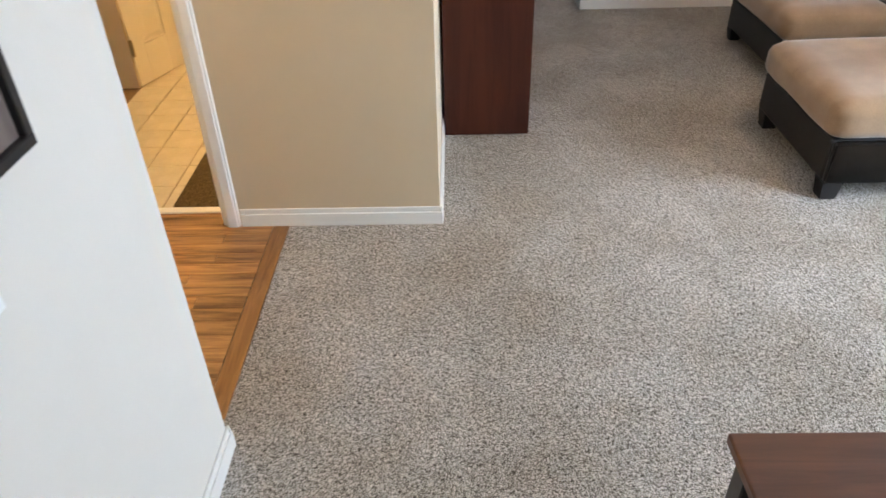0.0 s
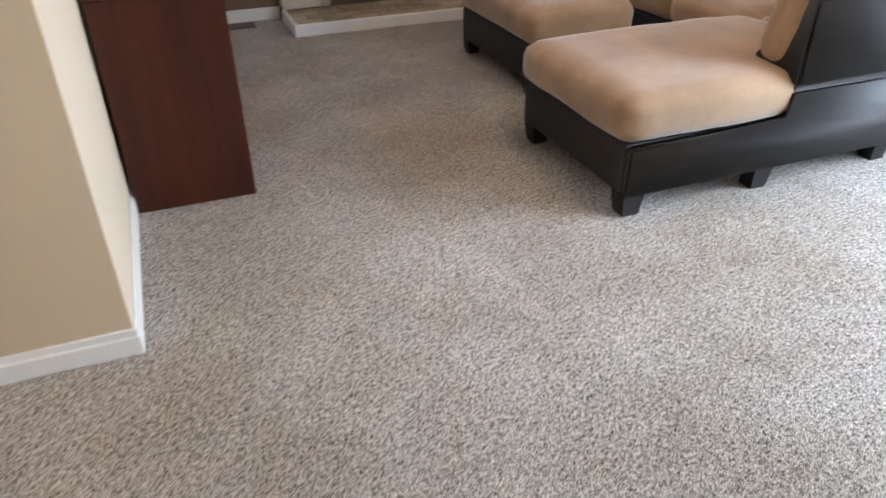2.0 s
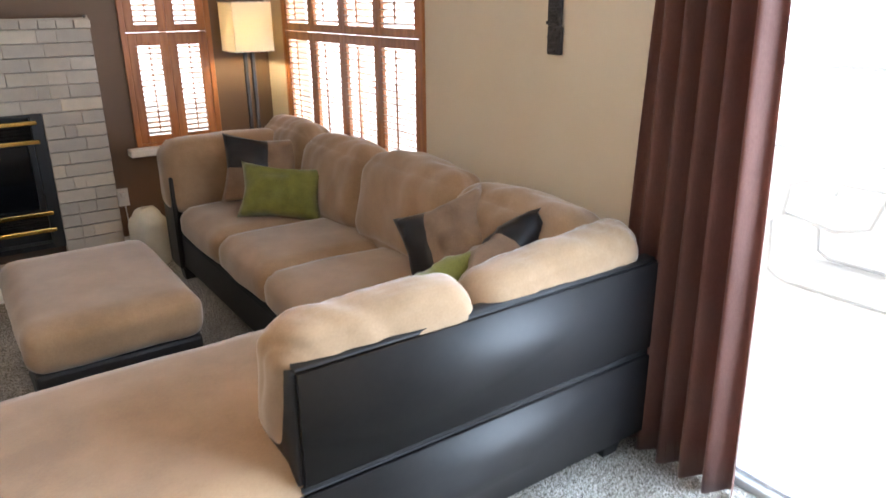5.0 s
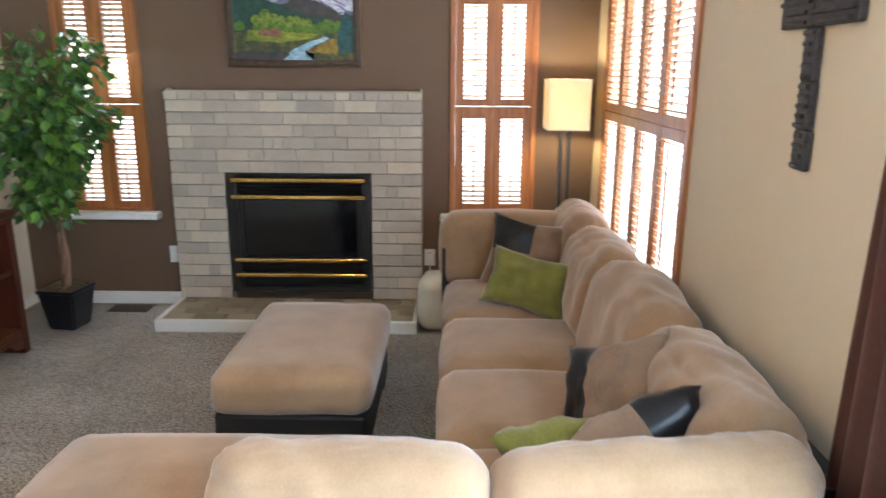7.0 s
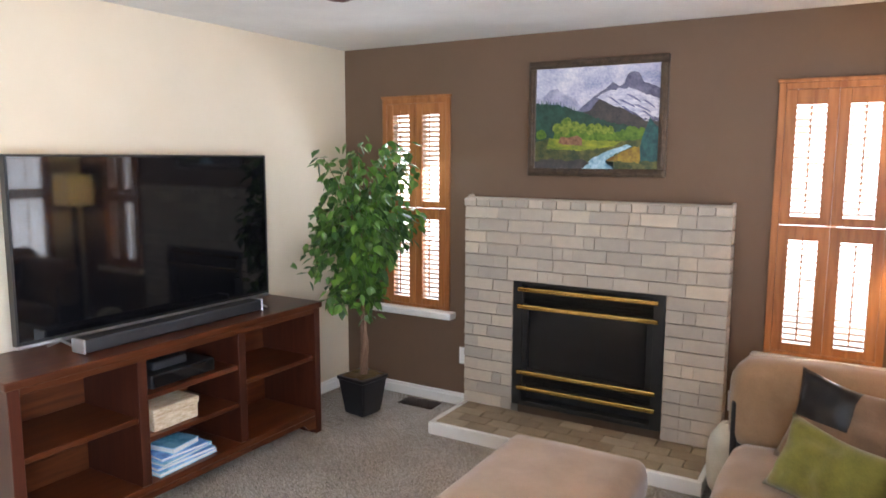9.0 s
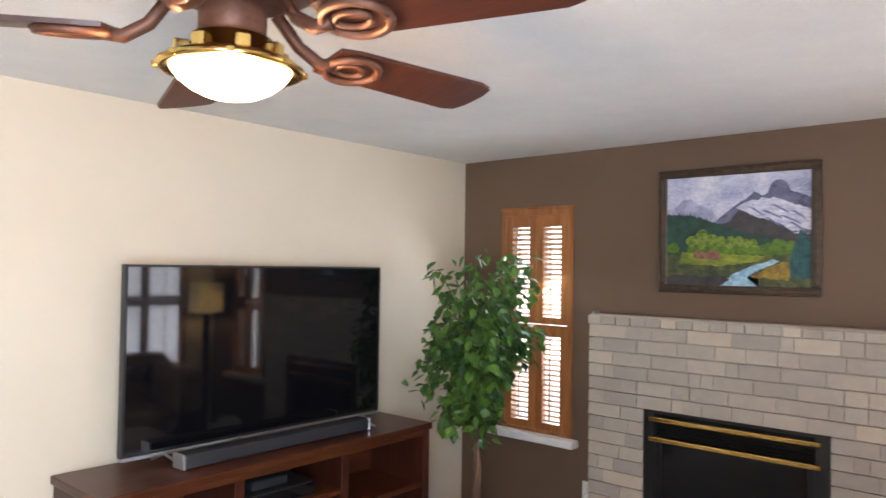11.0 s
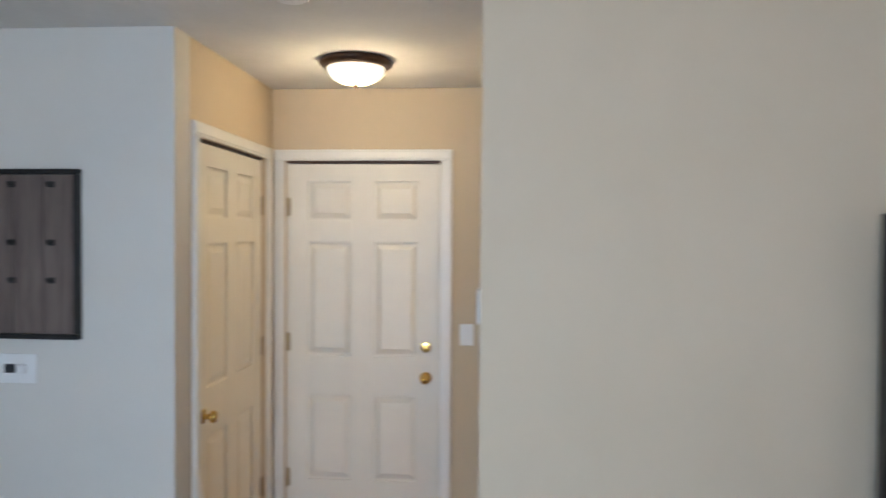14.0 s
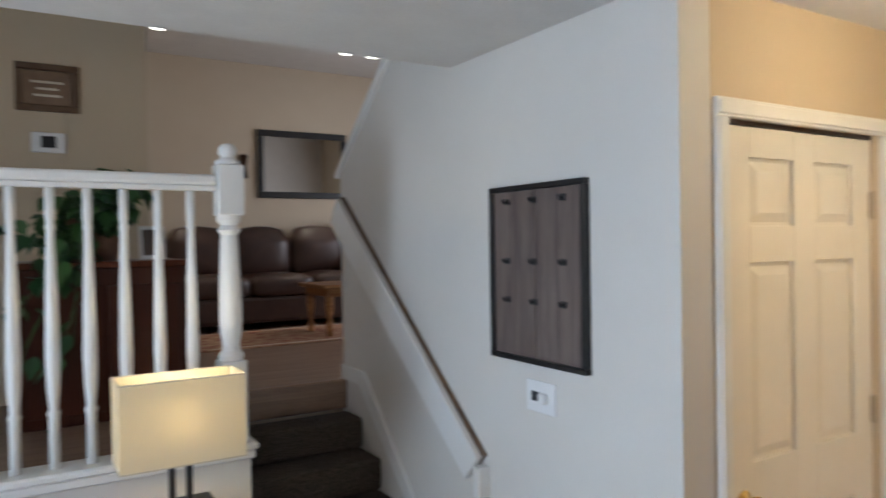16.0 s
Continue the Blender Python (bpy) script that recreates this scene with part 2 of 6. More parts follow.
POT_BLACK = surface("black_glaze", (0.008, 0.008, 0.010), (0.016, 0.016, 0.020), 0.3, scale=6, fine=60, bump=0.1)
BRASS = surface("brass", (0.70, 0.44, 0.12), (0.85, 0.58, 0.20), 0.18, 1.0, scale=10, fine=200, bump=0.02)
COPPER = surface("aged_copper", (0.085, 0.032, 0.018), (0.16, 0.062, 0.034), 0.5, 0.5, scale=16, fine=120, bump=0.1)
BRONZE = surface("dark_bronze", (0.045, 0.025, 0.016), (0.08, 0.045, 0.03), 0.4, 0.7)
SILVER = surface("brushed_silver", (0.55, 0.56, 0.58), (0.66, 0.67, 0.69), 0.3, 0.9, fine=300, bump=0.03)
PLASTIC = surface("white_plastic", (0.78, 0.78, 0.77), (0.82, 0.82, 0.81), 0.35)
DARKPL = surface("dark_plastic", (0.010, 0.011, 0.013), (0.022, 0.023, 0.027), 0.55, fine=300, bump=0.1)
HINGE = surface("hinge_metal", (0.35, 0.28, 0.20), (0.45, 0.37, 0.26), 0.35, 0.8)
SCREEN, _nt, _b = material("tv_screen")
_b.inputs["Base Color"].default_value = (0.004, 0.004, 0.005, 1)
_b.inputs["Roughness"].default_value = 0.045
_b.inputs["Specular IOR Level"].default_value = 0.5
FIREGLASS, _nt, _b = material("firebox_glass")
_b.inputs["Base Color"].default_value = (0.005, 0.006, 0.008, 1)
_b.inputs["Roughness"].default_value = 0.09
MIRROR, _nt, _b = material("mirror_glass")
_b.inputs["Base Color"].default_value = (0.8, 0.8, 0.78, 1)
_b.inputs["Metallic"].default_value, _b.inputs["Roughness"].default_value = 1.0, 0.02
PANE = glass("window_glass")
SHADE, _nt, _b = material("shade_cloth")
_b.inputs["Base Color"].default_value = (0.86, 0.78, 0.60, 1)
_b.inputs["Roughness"].default_value = 0.9
_tr = nd(_nt, "ShaderNodeBsdfTranslucent")
_tr.inputs[0].default_value = (0.95, 0.87, 0.68, 1)
_mx = nd(_nt, "ShaderNodeMixShader")
_mx.inputs[0].default_value = 0.48
_nt.links.new(_b.outputs[0], _mx.inputs[1])
_nt.links.new(_tr.outputs[0], _mx.inputs[2])
_nt.links.new(_mx.outputs[0], _nt.nodes["Material Output"].inputs[0])
SHADE_IN = glow("shade_lining", (1.0, 0.80, 0.5), 2.2)
FAN_GLASS = glow("lit_fan_glass", (1.0, 0.80, 0.52), 7.0)
ENTRY_GLASS = glow("lit_entry_glass", (1.0, 0.86, 0.62), 4.0)
CAN_GLOW = glow("lit_can", (1.0, 0.93, 0.8), 9.0)
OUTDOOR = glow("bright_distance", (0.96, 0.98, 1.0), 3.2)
PATIO = surface("patio_concrete", (0.58, 0.57, 0.55), (0.66, 0.65, 0.63), 0.9, scale=3, fine=60)
PALE_METAL = surface("pale_metal", (0.56, 0.57, 0.58), (0.66, 0.67, 0.68), 0.5, 0.1)
SLING = surface("pale_sling", (0.72, 0.74, 0.74), (0.80, 0.82, 0.82), 0.8, fine=300)
TERRA = surface("terracotta", (0.40, 0.14, 0.07), (0.50, 0.20, 0.11), 0.8)
SOFA_LR = surface("brown_couch_leather", (0.030, 0.014, 0.010), (0.055, 0.026, 0.018), 0.38, scale=6, fine=150, bump=0.15)
MOSS = surface("moss", (0.10, 0.075, 0.03), (0.22, 0.16, 0.08), 0.95, scale=30, fine=120, bump=0.8)
WICKER = surface("woven_rush", (0.42, 0.30, 0.18), (0.72, 0.62, 0.48), 0.8, scale=60, fine=140, bump=0.6, stretch=(1, 0.25, 1))
BLUE = surface("blue_cover", (0.01, 0.08, 0.45), (0.20, 0.50, 0.90), 0.35, scale=16, fine=40, bump=0.0)
TEAL = surface("teal_cover", (0.03, 0.30, 0.50), (0.35, 0.70, 0.90), 0.35, scale=14, fine=40, bump=0.0)
RUG_RED = surface("rug_pattern", (0.20, 0.03, 0.02), (0.50, 0.36, 0.22), 0.95, scale=9, fine=25, bump=0.4, fine_amt=0.4)
IRONWORK = surface("carved_grey_iron", (0.010, 0.008, 0.008), (0.060, 0.048, 0.046), 0.55, 0.2, scale=40, fine=160, bump=0.8)


def leaf_mat(name, c1, c2):
    m, nt, b = material(name)
    oi = nt.nodes.new("ShaderNodeObjectInfo")
    ge = nt.nodes.new("ShaderNodeNewGeometry")
    ad = nt.nodes.new("ShaderNodeMath")
    ad.operation = "ADD"
    fr = nt.nodes.new("ShaderNodeMath")
    fr.operation = "FRACT"
    nt.links.new(oi.outputs["Random"], ad.inputs[0])
    nt.links.new(ge.outputs["Random Per Island"], ad.inputs[1])
    nt.links.new(ad.outputs[0], fr.inputs[0])
    nt.links.new(ramp_of(nt, fr.outputs[0], [(0.0, c1), (0.6, tuple((p + q) / 2 for p, q in zip(c1, c2))), (1.0, c2)]), b.inputs["Base Color"])
    b.inputs["Roughness"].default_value = 0.42
    return m


LEAF = leaf_mat("ficus_leaf", (0.012, 0.052, 0.010), (0.12, 0.25, 0.035))
LEAF_DARK = leaf_mat("pothos_leaf", (0.012, 0.05, 0.015), (0.05, 0.13, 0.03))

# ---- building helpers ----


def origin(ob):
    while ob.parent:
        ob = ob.parent
    return ob.location


def mesh_ob(name, bm, mat, parent=None, label="", at=None, smooth=False):
    off = origin(parent) if parent else Vector(at or (0, 0, 0))
    bmesh.ops.translate(bm, verts=bm.verts, vec=-off)
    bmesh.ops.recalc_face_normals(bm, faces=bm.faces)
    me = bpy.data.meshes.new(name)
    bm.to_mesh(me)
    bm.free()
    for mm in (mat if isinstance(mat, (list, tuple)) else [mat]):
        me.materials.append(mm)
    if smooth:
        me.shade_smooth()
    ob = new(name, me)
    if parent:
        ob.parent = parent
    else:
        ob.location = off
    if label:
        ob["label"] = label
    return ob


def part(name, bm, mat, parent, label="", smooth=False):
    return mesh_ob(name, bm, mat, parent, label, smooth=smooth)


def solo(name, bm, mat, at, label, category, group="", smooth=False):
    return tagged(mesh_ob(name, bm, mat, None, at=at, smooth=smooth), label, category, group)


def thing(name, at, label, category, group=""):
    e = new(name)
    e.location = at
    e.empty_display_size = 0.05
    return tagged(e, label, category, group)


def box(x0, x1, y0, y1, z0, z1, bevel=0.0, bm=None, seg=1):
    b2 = bmesh.new()
    bmesh.ops.create_cube(b2, size=1, matrix=Matrix.Translation(((x0 + x1) / 2, (y0 + y1) / 2, (z0 + z1) / 2)) @ Matrix.Diagonal((x1 - x0, y1 - y0, z1 - z0, 1)))
    if bevel:
        bmesh.ops.bevel(b2, geom=list(b2.edges), offset=bevel, segments=seg, profile=0.5, affect="EDGES")
    return merge(bm, b2) if bm else b2


def merge(bm, b2):
    me = bpy.data.meshes.new("tmp")
    b2.to_mesh(me)
    b2.free()
    bm.from_mesh(me)
    bpy.data.meshes.remove(me)
    return bm


def turn(bm, m):
    bmesh.ops.transform(bm, matrix=m, verts=bm.verts)
    return bm


def lathe(profile, centre, segs=24, bm=None):
    """Spins (radius, z) pairs round a vertical line through centre."""
    bm = bm or bmesh.new()
    cx, cy, cz = centre
    rings = []
    for r, z in profile:
        if r < 1e-5:
            rings.append([bm.verts.new((cx, cy, cz + z))])
        else:
            rings.append([bm.verts.new((cx + r * math.cos(2 * math.pi * i / segs), cy + r * math.sin(2 * math.pi * i / segs), cz + z)) for i in range(segs)])
    for a, b in zip(rings, rings[1:]):
        for i in range(segs):
            j = (i + 1) % segs
            vs = [a[i % len(a)], a[j % len(a)], b[j % len(b)], b[i % len(b)]]
            vs = list(dict.fromkeys(vs))
            if len(vs) > 2:
                bm.faces.new(vs)
    return bm


def prism(points, axis, lo, hi, bm=None):
    """A flat outline pushed out along an axis. points are the two other coordinates in order."""
    bm = bm or bmesh.new()

    def place(p, h):
        c = list(p)
        c.insert("xyz".index(axis), h)
        return c
    a = [bm.verts.new(place(p, lo)) for p in points]
    b = [bm.verts.new(place(p, hi)) for p in points]
    bm.faces.new(a)
    bm.faces.new(b[::-1])
    for i in range(len(a)):
        j = (i + 1) % len(a)
        bm.faces.new((a[i], a[j], b[j], b[i]))
    return bm


def tube(points, r, segs=8, bm=None):
    """A round bar through points."""
    bm = bm or bmesh.new()
    pts = [Vector(p) for p in points]
    rings = []
    for i, p in enumerate(pts):
        d = (pts[min(i + 1, len(pts) - 1)] - pts[max(i - 1, 0)]).normalized()
        u = d.orthogonal().normalized()
        if rings:
            u = (last_u - d * last_u.dot(d)).normalized()
        last_u = u
        w = d.cross(u)
        rr = r[i] if isinstance(r, (list, tuple)) else r
        rings.append([bm.verts.new(p + rr * (math.cos(2 * math.pi * k / segs) * u + math.sin(2 * math.pi * k / segs) * w)) for k in range(segs)])
    for a, b in zip(rings, rings[1:]):
        for k in range(segs):
            bm.faces.new((a[k], a[(k + 1) % segs], b[(k + 1) % segs], b[k]))
    bm.faces.new(rings[0][::-1])
    bm.faces.new(rings[-1])
    return bm


def cushion(x0, x1, y0, y1, z0, z1, r=0.06, puff=0.12, wrinkle=0.006, seed=0, m=None, cuts=11, top=1, crease=0.0):
    """A stuffed block: rounded edges, a crowned top and soft creases; m turns it about its middle."""
    bm = bmesh.new()
    bmesh.ops.create_cube(bm, size=2)
    bmesh.ops.subdivide_edges(bm, edges=list(bm.edges), cuts=cuts, use_grid_fill=True)
    h = Vector(((x1 - x0) / 2, (y1 - y0) / 2, (z1 - z0) / 2))
    c = Vector(((x0 + x1) / 2, (y0 + y1) / 2, (z0 + z1) / 2))
    r = min(r, *(0.95 * q for q in h))
    off = Vector((seed * 3.7, seed * 1.3, seed * 2.1))
    for v in bm.verts:
        u = v.co.copy()
        p = Vector([u[i] * h[i] for i in range(3)])
        inner = Vector([max(-(h[i] - r), min(h[i] - r, p[i])) for i in range(3)])
        d = p - inner
        if d.length > 1e-6:
            p = inner + d.normalized() * r
        k = [(1 - u[i] ** 2) for i in range(3)]
        if u.z > 0 or top == 0:
            p.z += puff * h.z * u.z * k[0] ** 0.6 * k[1] ** 0.6
        p.x += puff * 0.25 * h.z * u.x * k[1] * k[2]
        p.y += puff * 0.25 * h.z * u.y * k[0] * k[2]
        n = noise.noise(Vector((p.x * 5, p.y * 5, p.z * 3)) + off) + 0.5 * noise.noise(Vector((p.x * 14, p.y * 9, p.z * 9)) + off)
        p += v.co.normalized() * n * wrinkle
        if crease:
            a = p.x + p.y + 0.35 * p.z * noise.noise(Vector((p.x * 2, p.y * 2, 0)) + off)
            fold = max(0.0, 1 - 3.2 * abs(noise.noise(Vector((a * 8, p.z * 2.2, 0.4)) + off))) + 0.6 * max(0.0, 1 - 4 * abs(noise.noise(Vector((a * 17, p.z * 4, 5.4)) + off)))
            p -= u.normalized() * fold * crease * max(0.0, min(1.0, 0.55 + 0.6 * u.z))
        v.co = p
    if m:
        bmesh.ops.transform(bm, matrix=m, verts=bm.verts)
    bmesh.ops.translate(bm, verts=bm.verts, vec=c)
    return bm


def pillow_bm(w, h, t, seed=0, n=16):
    """A thrown pillow standing on its edge in the x-z plane, with pointed corners."""
    bm = bmesh.new()
    grid = {}
    for s in (1, -1):
        for i in range(n + 1):
            for j in range(n + 1):
                u, v = -1 + 2 * i / n, -1 + 2 * j / n
                edge = i in (0, n) or j in (0, n)
                if edge and s < 0:
                    grid[s, i, j] = grid[1, i, j]
                    continue
                th = ((1 - u * u) * (1 - v * v)) ** 0.42
                pinch_u = 1 - 0.07 * (1 - v * v)
                pinch_v = 1 - 0.07 * (1 - u * u)
                x, z = u * w / 2 * pinch_v ** 0 * (1 - 0.13 * (1 - abs(v) ** 1.5) * (abs(u) ** 3)), v * h / 2 * (1 - 0.15 * (1 - abs(u) ** 1.5) * (abs(v) ** 3))
                wob = noise.noise(Vector((u * 2.2 + seed, v * 2.2, s * 3.0))) * 0.045 + noise.noise(Vector((u * 5 + seed, v * 4, s * 2.0))) * 0.018
                grid[s, i, j] = bm.verts.new((x, s * t / 2 * th + (0 if edge else wob * th), z))
    for s in (1, -1):
        for i in range(n):
            for j in range(n):
                bm.faces.new([grid[s, i, j], grid[s, i + 1, j], grid[s, i + 1, j + 1], grid[s, i, j + 1]][::s])
    return bm


def structure(name, bm, mat):
    return tagged(mesh_ob(name, bm, mat), kind="structure")


def wall_with_holes(name, axis, lo, hi, a0, a1, z0, z1, holes, mat):
    """A wall slab across one axis, from a0 to a1 along the other, with square openings (a, b, z, z)."""
    bm = bmesh.new()
    cuts_a = sorted({a0, a1, *[h[0] for h in holes], *[h[1] for h in holes]})
    cuts_z = sorted({z0, z1, *[h[2] for h in holes], *[h[3] for h in holes]})
    na, nz = len(cuts_a) - 1, len(cuts_z) - 1
    solid = {}
    for i in range(na):
        for j in range(nz):
            ma, mz = (cuts_a[i] + cuts_a[i + 1]) / 2, (cuts_z[j] + cuts_z[j + 1]) / 2
            solid[i, j] = not any(h[0] < ma < h[1] and h[2] < mz < h[3] for h in holes)
    verts = {}

    def vert(i, j, k):
        if (i, j, k) not in verts:
            h = hi if k else lo
            co = (h, cuts_a[i], cuts_z[j]) if axis == "x" else (cuts_a[i], h, cuts_z[j])
            verts[i, j, k] = bm.verts.new(co)
        return verts[i, j, k]
    for (i, j), on in solid.items():
        if not on:
            continue
        for k in (0, 1):
            bm.faces.new([vert(i, j, k), vert(i + 1, j, k), vert(i + 1, j + 1, k), vert(i, j + 1, k)])
        for di, dj, e in ((-1, 0, ((i, j), (i, j + 1))), (1, 0, ((i + 1, j), (i + 1, j + 1))), (0, -1, ((i, j), (i + 1, j))), (0, 1, ((i, j + 1), (i + 1, j + 1)))):
            if not solid.get((i + di, j + dj), False):
                (p, q), (r, s) = e
                bm.faces.new([vert(p, q, 0), vert(r, s, 0), vert(r, s, 1), vert(p, q, 1)])
    return structure(name, bm, mat)

# ---- structure: floors, ceilings, walls ----
TVX, NY, EX, PX, DX, SY, KY = 0.70, 7.895, 4.47, 0.085, -1.13, 3.135, 4.35
structure("floor", prism([(PX - 0.045, 1.45), (4.47, 1.45), (4.47, NY), (TVX, NY), (TVX, KY), (PX - 0.045, KY)], "z", -0.10, 0.0), CARPET)
structure("subfloor", box(-3.4, 4.9, -3.3, 8.2, -0.25, -0.101), GROUT)
structure("entry_subfloor", box(-1.25, 0.039, 3.0, 4.36, -0.10, -0.012), GROUT)
structure("tile_bed", box(-1.30, 0.60, 4.36, 7.4, -0.10, -0.008), GROUT)
structure("side_room_floor", box(-3.0, -1.301, 4.36, 7.4, -0.10, -0.004), STAIR_CARPET)
structure("ceiling", prism([(-3.0, 1.88), (4.8, 1.88), (4.8, 8.1), (-3.0, 8.1)], "z", 2.44, 2.60), CEIL)
structure("living_ceiling", box(-3.4, 4.8, -3.2, 2.0, 3.62, 3.74), CEIL)
structure("wall_upper", box(-3.4, 4.8, 1.885, 2.0, 2.601, 3.619), CEIL)
wall_with_holes("wall_north", "y", NY, NY + 0.14, 0.56, 4.61, 0.0, 2.439, [(1.06, 1.55, 0.67, 2.07), (3.57, 4.07, 0.67, 2.06)], WALL_BROWN)
wall_with_holes("wall_east", "x", EX, EX + 0.14, 1.50, NY - 0.002, 0.0, 2.439, [(2.47, 4.33, 0.0, 2.06), (6.00, 7.56, 0.63, 2.07)], WALL_CREAM)
structure("wall_tv", box(TVX - 0.13, TVX, KY + 0.002, NY - 0.002, 0.0, 2.439), WALL_CREAM)
wall_with_holes("wall_entry_north", "y", KY, KY + 0.145, DX + 0.002, TVX - 0.002, 0.0, 2.439, [(-1.03, -0.24, 0.0, 2.03)], WALL_GOLD)
wall_with_holes("wall_entry_west", "x", DX - 0.14, DX, SY - 0.1, KY + 0.145, 0.0, 2.439, [(3.215, 4.085, 0.0, 2.04)], WALL_GOLD)
wall_with_holes("wall_closet", "y", SY - 0.13, SY - 0.002, DX + 0.002, PX - 0.145, 0.0, 2.439, [(-0.985, -0.135, 0.0, 2.04)], WALL_GOLD)
structure("wall_picture", prism([(0.645, 0.0), (SY, 0.0), (SY, 2.439), (1.884, 2.439), (1.884, 3.085), (0.645, 2.10)], "x", PX - 0.14, PX), WALL_WHITE)
structure("closet_back", box(DX, PX - 0.142, 2.3, 2.4, 0.0, 2.439), WALL_GOLD)
structure("wall_cap", prism([(0.60, 2.075), (0.62, 2.055), (1.884, 3.055), (1.884, 3.12)], "x", PX - 0.165, PX + 0.025), TRIM)
# the room with the tiled floor, behind the doorway
structure("wall_tile_north", box(-3.0, 0.56, 7.25, 7.37, 0.0, 2.439), WALL_GOLD)
wall_with_holes("wall_tile_west", "x", -1.32, -1.20, 4.50, 7.25, 0.0, 2.439, [(5.10, 5.93, 0.0, 2.03)], WALL_GOLD)
structure("wall_side_room", box(-3.1, -3.0, 4.3, 7.4, 0.0, 2.439), WALL_BROWN)
# the living level, up the stairs
structure("living_floor", prism([(-3.4, -3.2), (4.47, -3.2), (4.47, 1.60), (0.93, 1.60), (0.93, 0.67), (-3.4, 0.67)], "z", 0.75, 0.862), LAMIN)
structure("knee_wall", prism([(0.94, 1.56), (4.468, 1.56), (4.468, 1.665), (0.94, 1.665)], "z", 0.0, 0.80), WALL_WHITE)
structure("stair_side_wall", box(0.932, 0.97, 0.69, 1.558, 0.0, 0.749), WALL_WHITE)
structure("wall_living_south", box(-3.4, 4.8, -3.2, -3.05, 0.863, 3.619), WALL_CREAM)
structure("wall_living_west", box(-3.4, -3.25, -3.05, 1.884, 0.0, 3.619), WALL_CREAM)
structure("wall_living_niche", box(1.09, 4.469, 0.15, 0.27, 0.863, 3.619), WALL_GOLD)
structure("wall_living_niche", box(1.09, 1.21, -3.05, 0.149, 0.863, 3.619), WALL_CREAM)
structure("wall_living_east", box(4.472, 4.6, -3.05, 1.498, 0.0, 3.619), WALL_CREAM)
structure("wall_stairhead", box(-3.249, PX - 0.142, 1.884, 1.99, 0.0, 2.439), WALL_WHITE)

# stairs with carpet
for i in range(5):
    y_front = 1.57 - 0.225 * i
    y_back = 0.668 if i == 4 else y_front - 0.225
    top = 0.1724 * (i + 1)
    if i == 4:
        bm = box(PX + 0.001, 0.93, 0.6705, 0.70, 0.70, 0.872, 0.008)
        structure("stair_nosing", bm, LAMIN)
    else:
        bm = box(PX + 0.001, 0.93, 0.702, y_front + 0.02, 0.1724 * i + (0.001 if i else 0), top, 0.02, seg=2)
        structure("stair_tread", bm, STAIR_CARPET)

# wall cap, rail and newel on the knee wall
structure("knee_cap", box(0.915, 4.468, 1.535, 1.700, 0.838, 0.868, 0.008), TRIM)
structure("knee_cap_moulding", box(0.925, 4.468, 1.55, 1.688, 0.801, 0.837, 0.006), TRIM)


def baseboard(name, pts, h=0.085, t=0.014):
    """White skirting along floor lines; each run is (x0, y0, x1, y1, side) with side the way into the room."""
    for x0, y0, x1, y1, sx, sy in pts:
        a, b = (min(x0, x1), max(x0, x1)), (min(y0, y1), max(y0, y1))
        if sx:
            q = (x0, x0 + sx * t, *b)
            q = (min(q[:2]), max(q[:2]), *b)
            r = (min(x0, x0 + sx * t * 0.55), max(x0, x0 + sx * t * 0.55), *b)
        else:
            q = (*a, min(y0, y0 + sy * t), max(y0, y0 + sy * t))
            r = (*a, min(y0, y0 + sy * t * 0.55), max(y0, y0 + sy * t * 0.55))
        bm = box(*q, 0.0, h * 0.72, 0.002)
        box(*r, h * 0.72 - 0.001, h, 0.002, bm=bm)
        structure(name, bm, TRIM)


baseboard("baseboard", [
    (TVX, KY - 0.012, TVX, NY, 1, 0), (TVX, NY, 1.745, NY, 0, -1), (3.375, NY, EX, NY, 0, -1), (EX, 4.34, EX, NY, -1, 0),
    (-0.17, KY, TVX + 0.012, KY, 0, -1), (PX, 1.80, PX, SY + 0.012, 1, 0), (-0.06, SY, PX + 0.012, SY, 0, 1), (DX, 4.155, DX, KY, 1, 0),
    (0.94, 1.665, 4.46, 1.665, 0, 1)])
structure("stair_skirt", prism([(0.645, 0.87), (0.88, 0.87), (1.83, 0.0), (1.83, 0.09), (0.95, 0.948), (0.645, 0.952)], "x", PX, PX + 0.014), TRIM)


def casing(name, axis, plane, side, a0, a1, top, w=0.062, t=0.016, z0=0.0):
    """A moulded door surround on a wall."""
    for (p, q, zz0, zz1) in ((a0, a0 + w, z0, top - w), (a1 - w, a1, z0, top - w), (a0, a1, top - w + 0.0005, top)):
        bm = bmesh.new()
        for k, (ins, th) in enumerate(((0.0, t), (0.010, t * 1.35))):
            lo, hi = sorted((plane, plane + side * th))
            pp, qq = p + ins, q - ins
            z_lo, z_hi = (zz0, zz1) if zz1 - zz0 > 0.2 else (zz0 + ins, zz1 - ins)
            if axis == "x":
                box(lo, hi, pp, qq, z_lo, z_hi, 0.003, bm=bm)
            else:
                box(pp, qq, lo, hi, z_lo, z_hi, 0.003, bm=bm)
        structure(name, bm, TRIM)


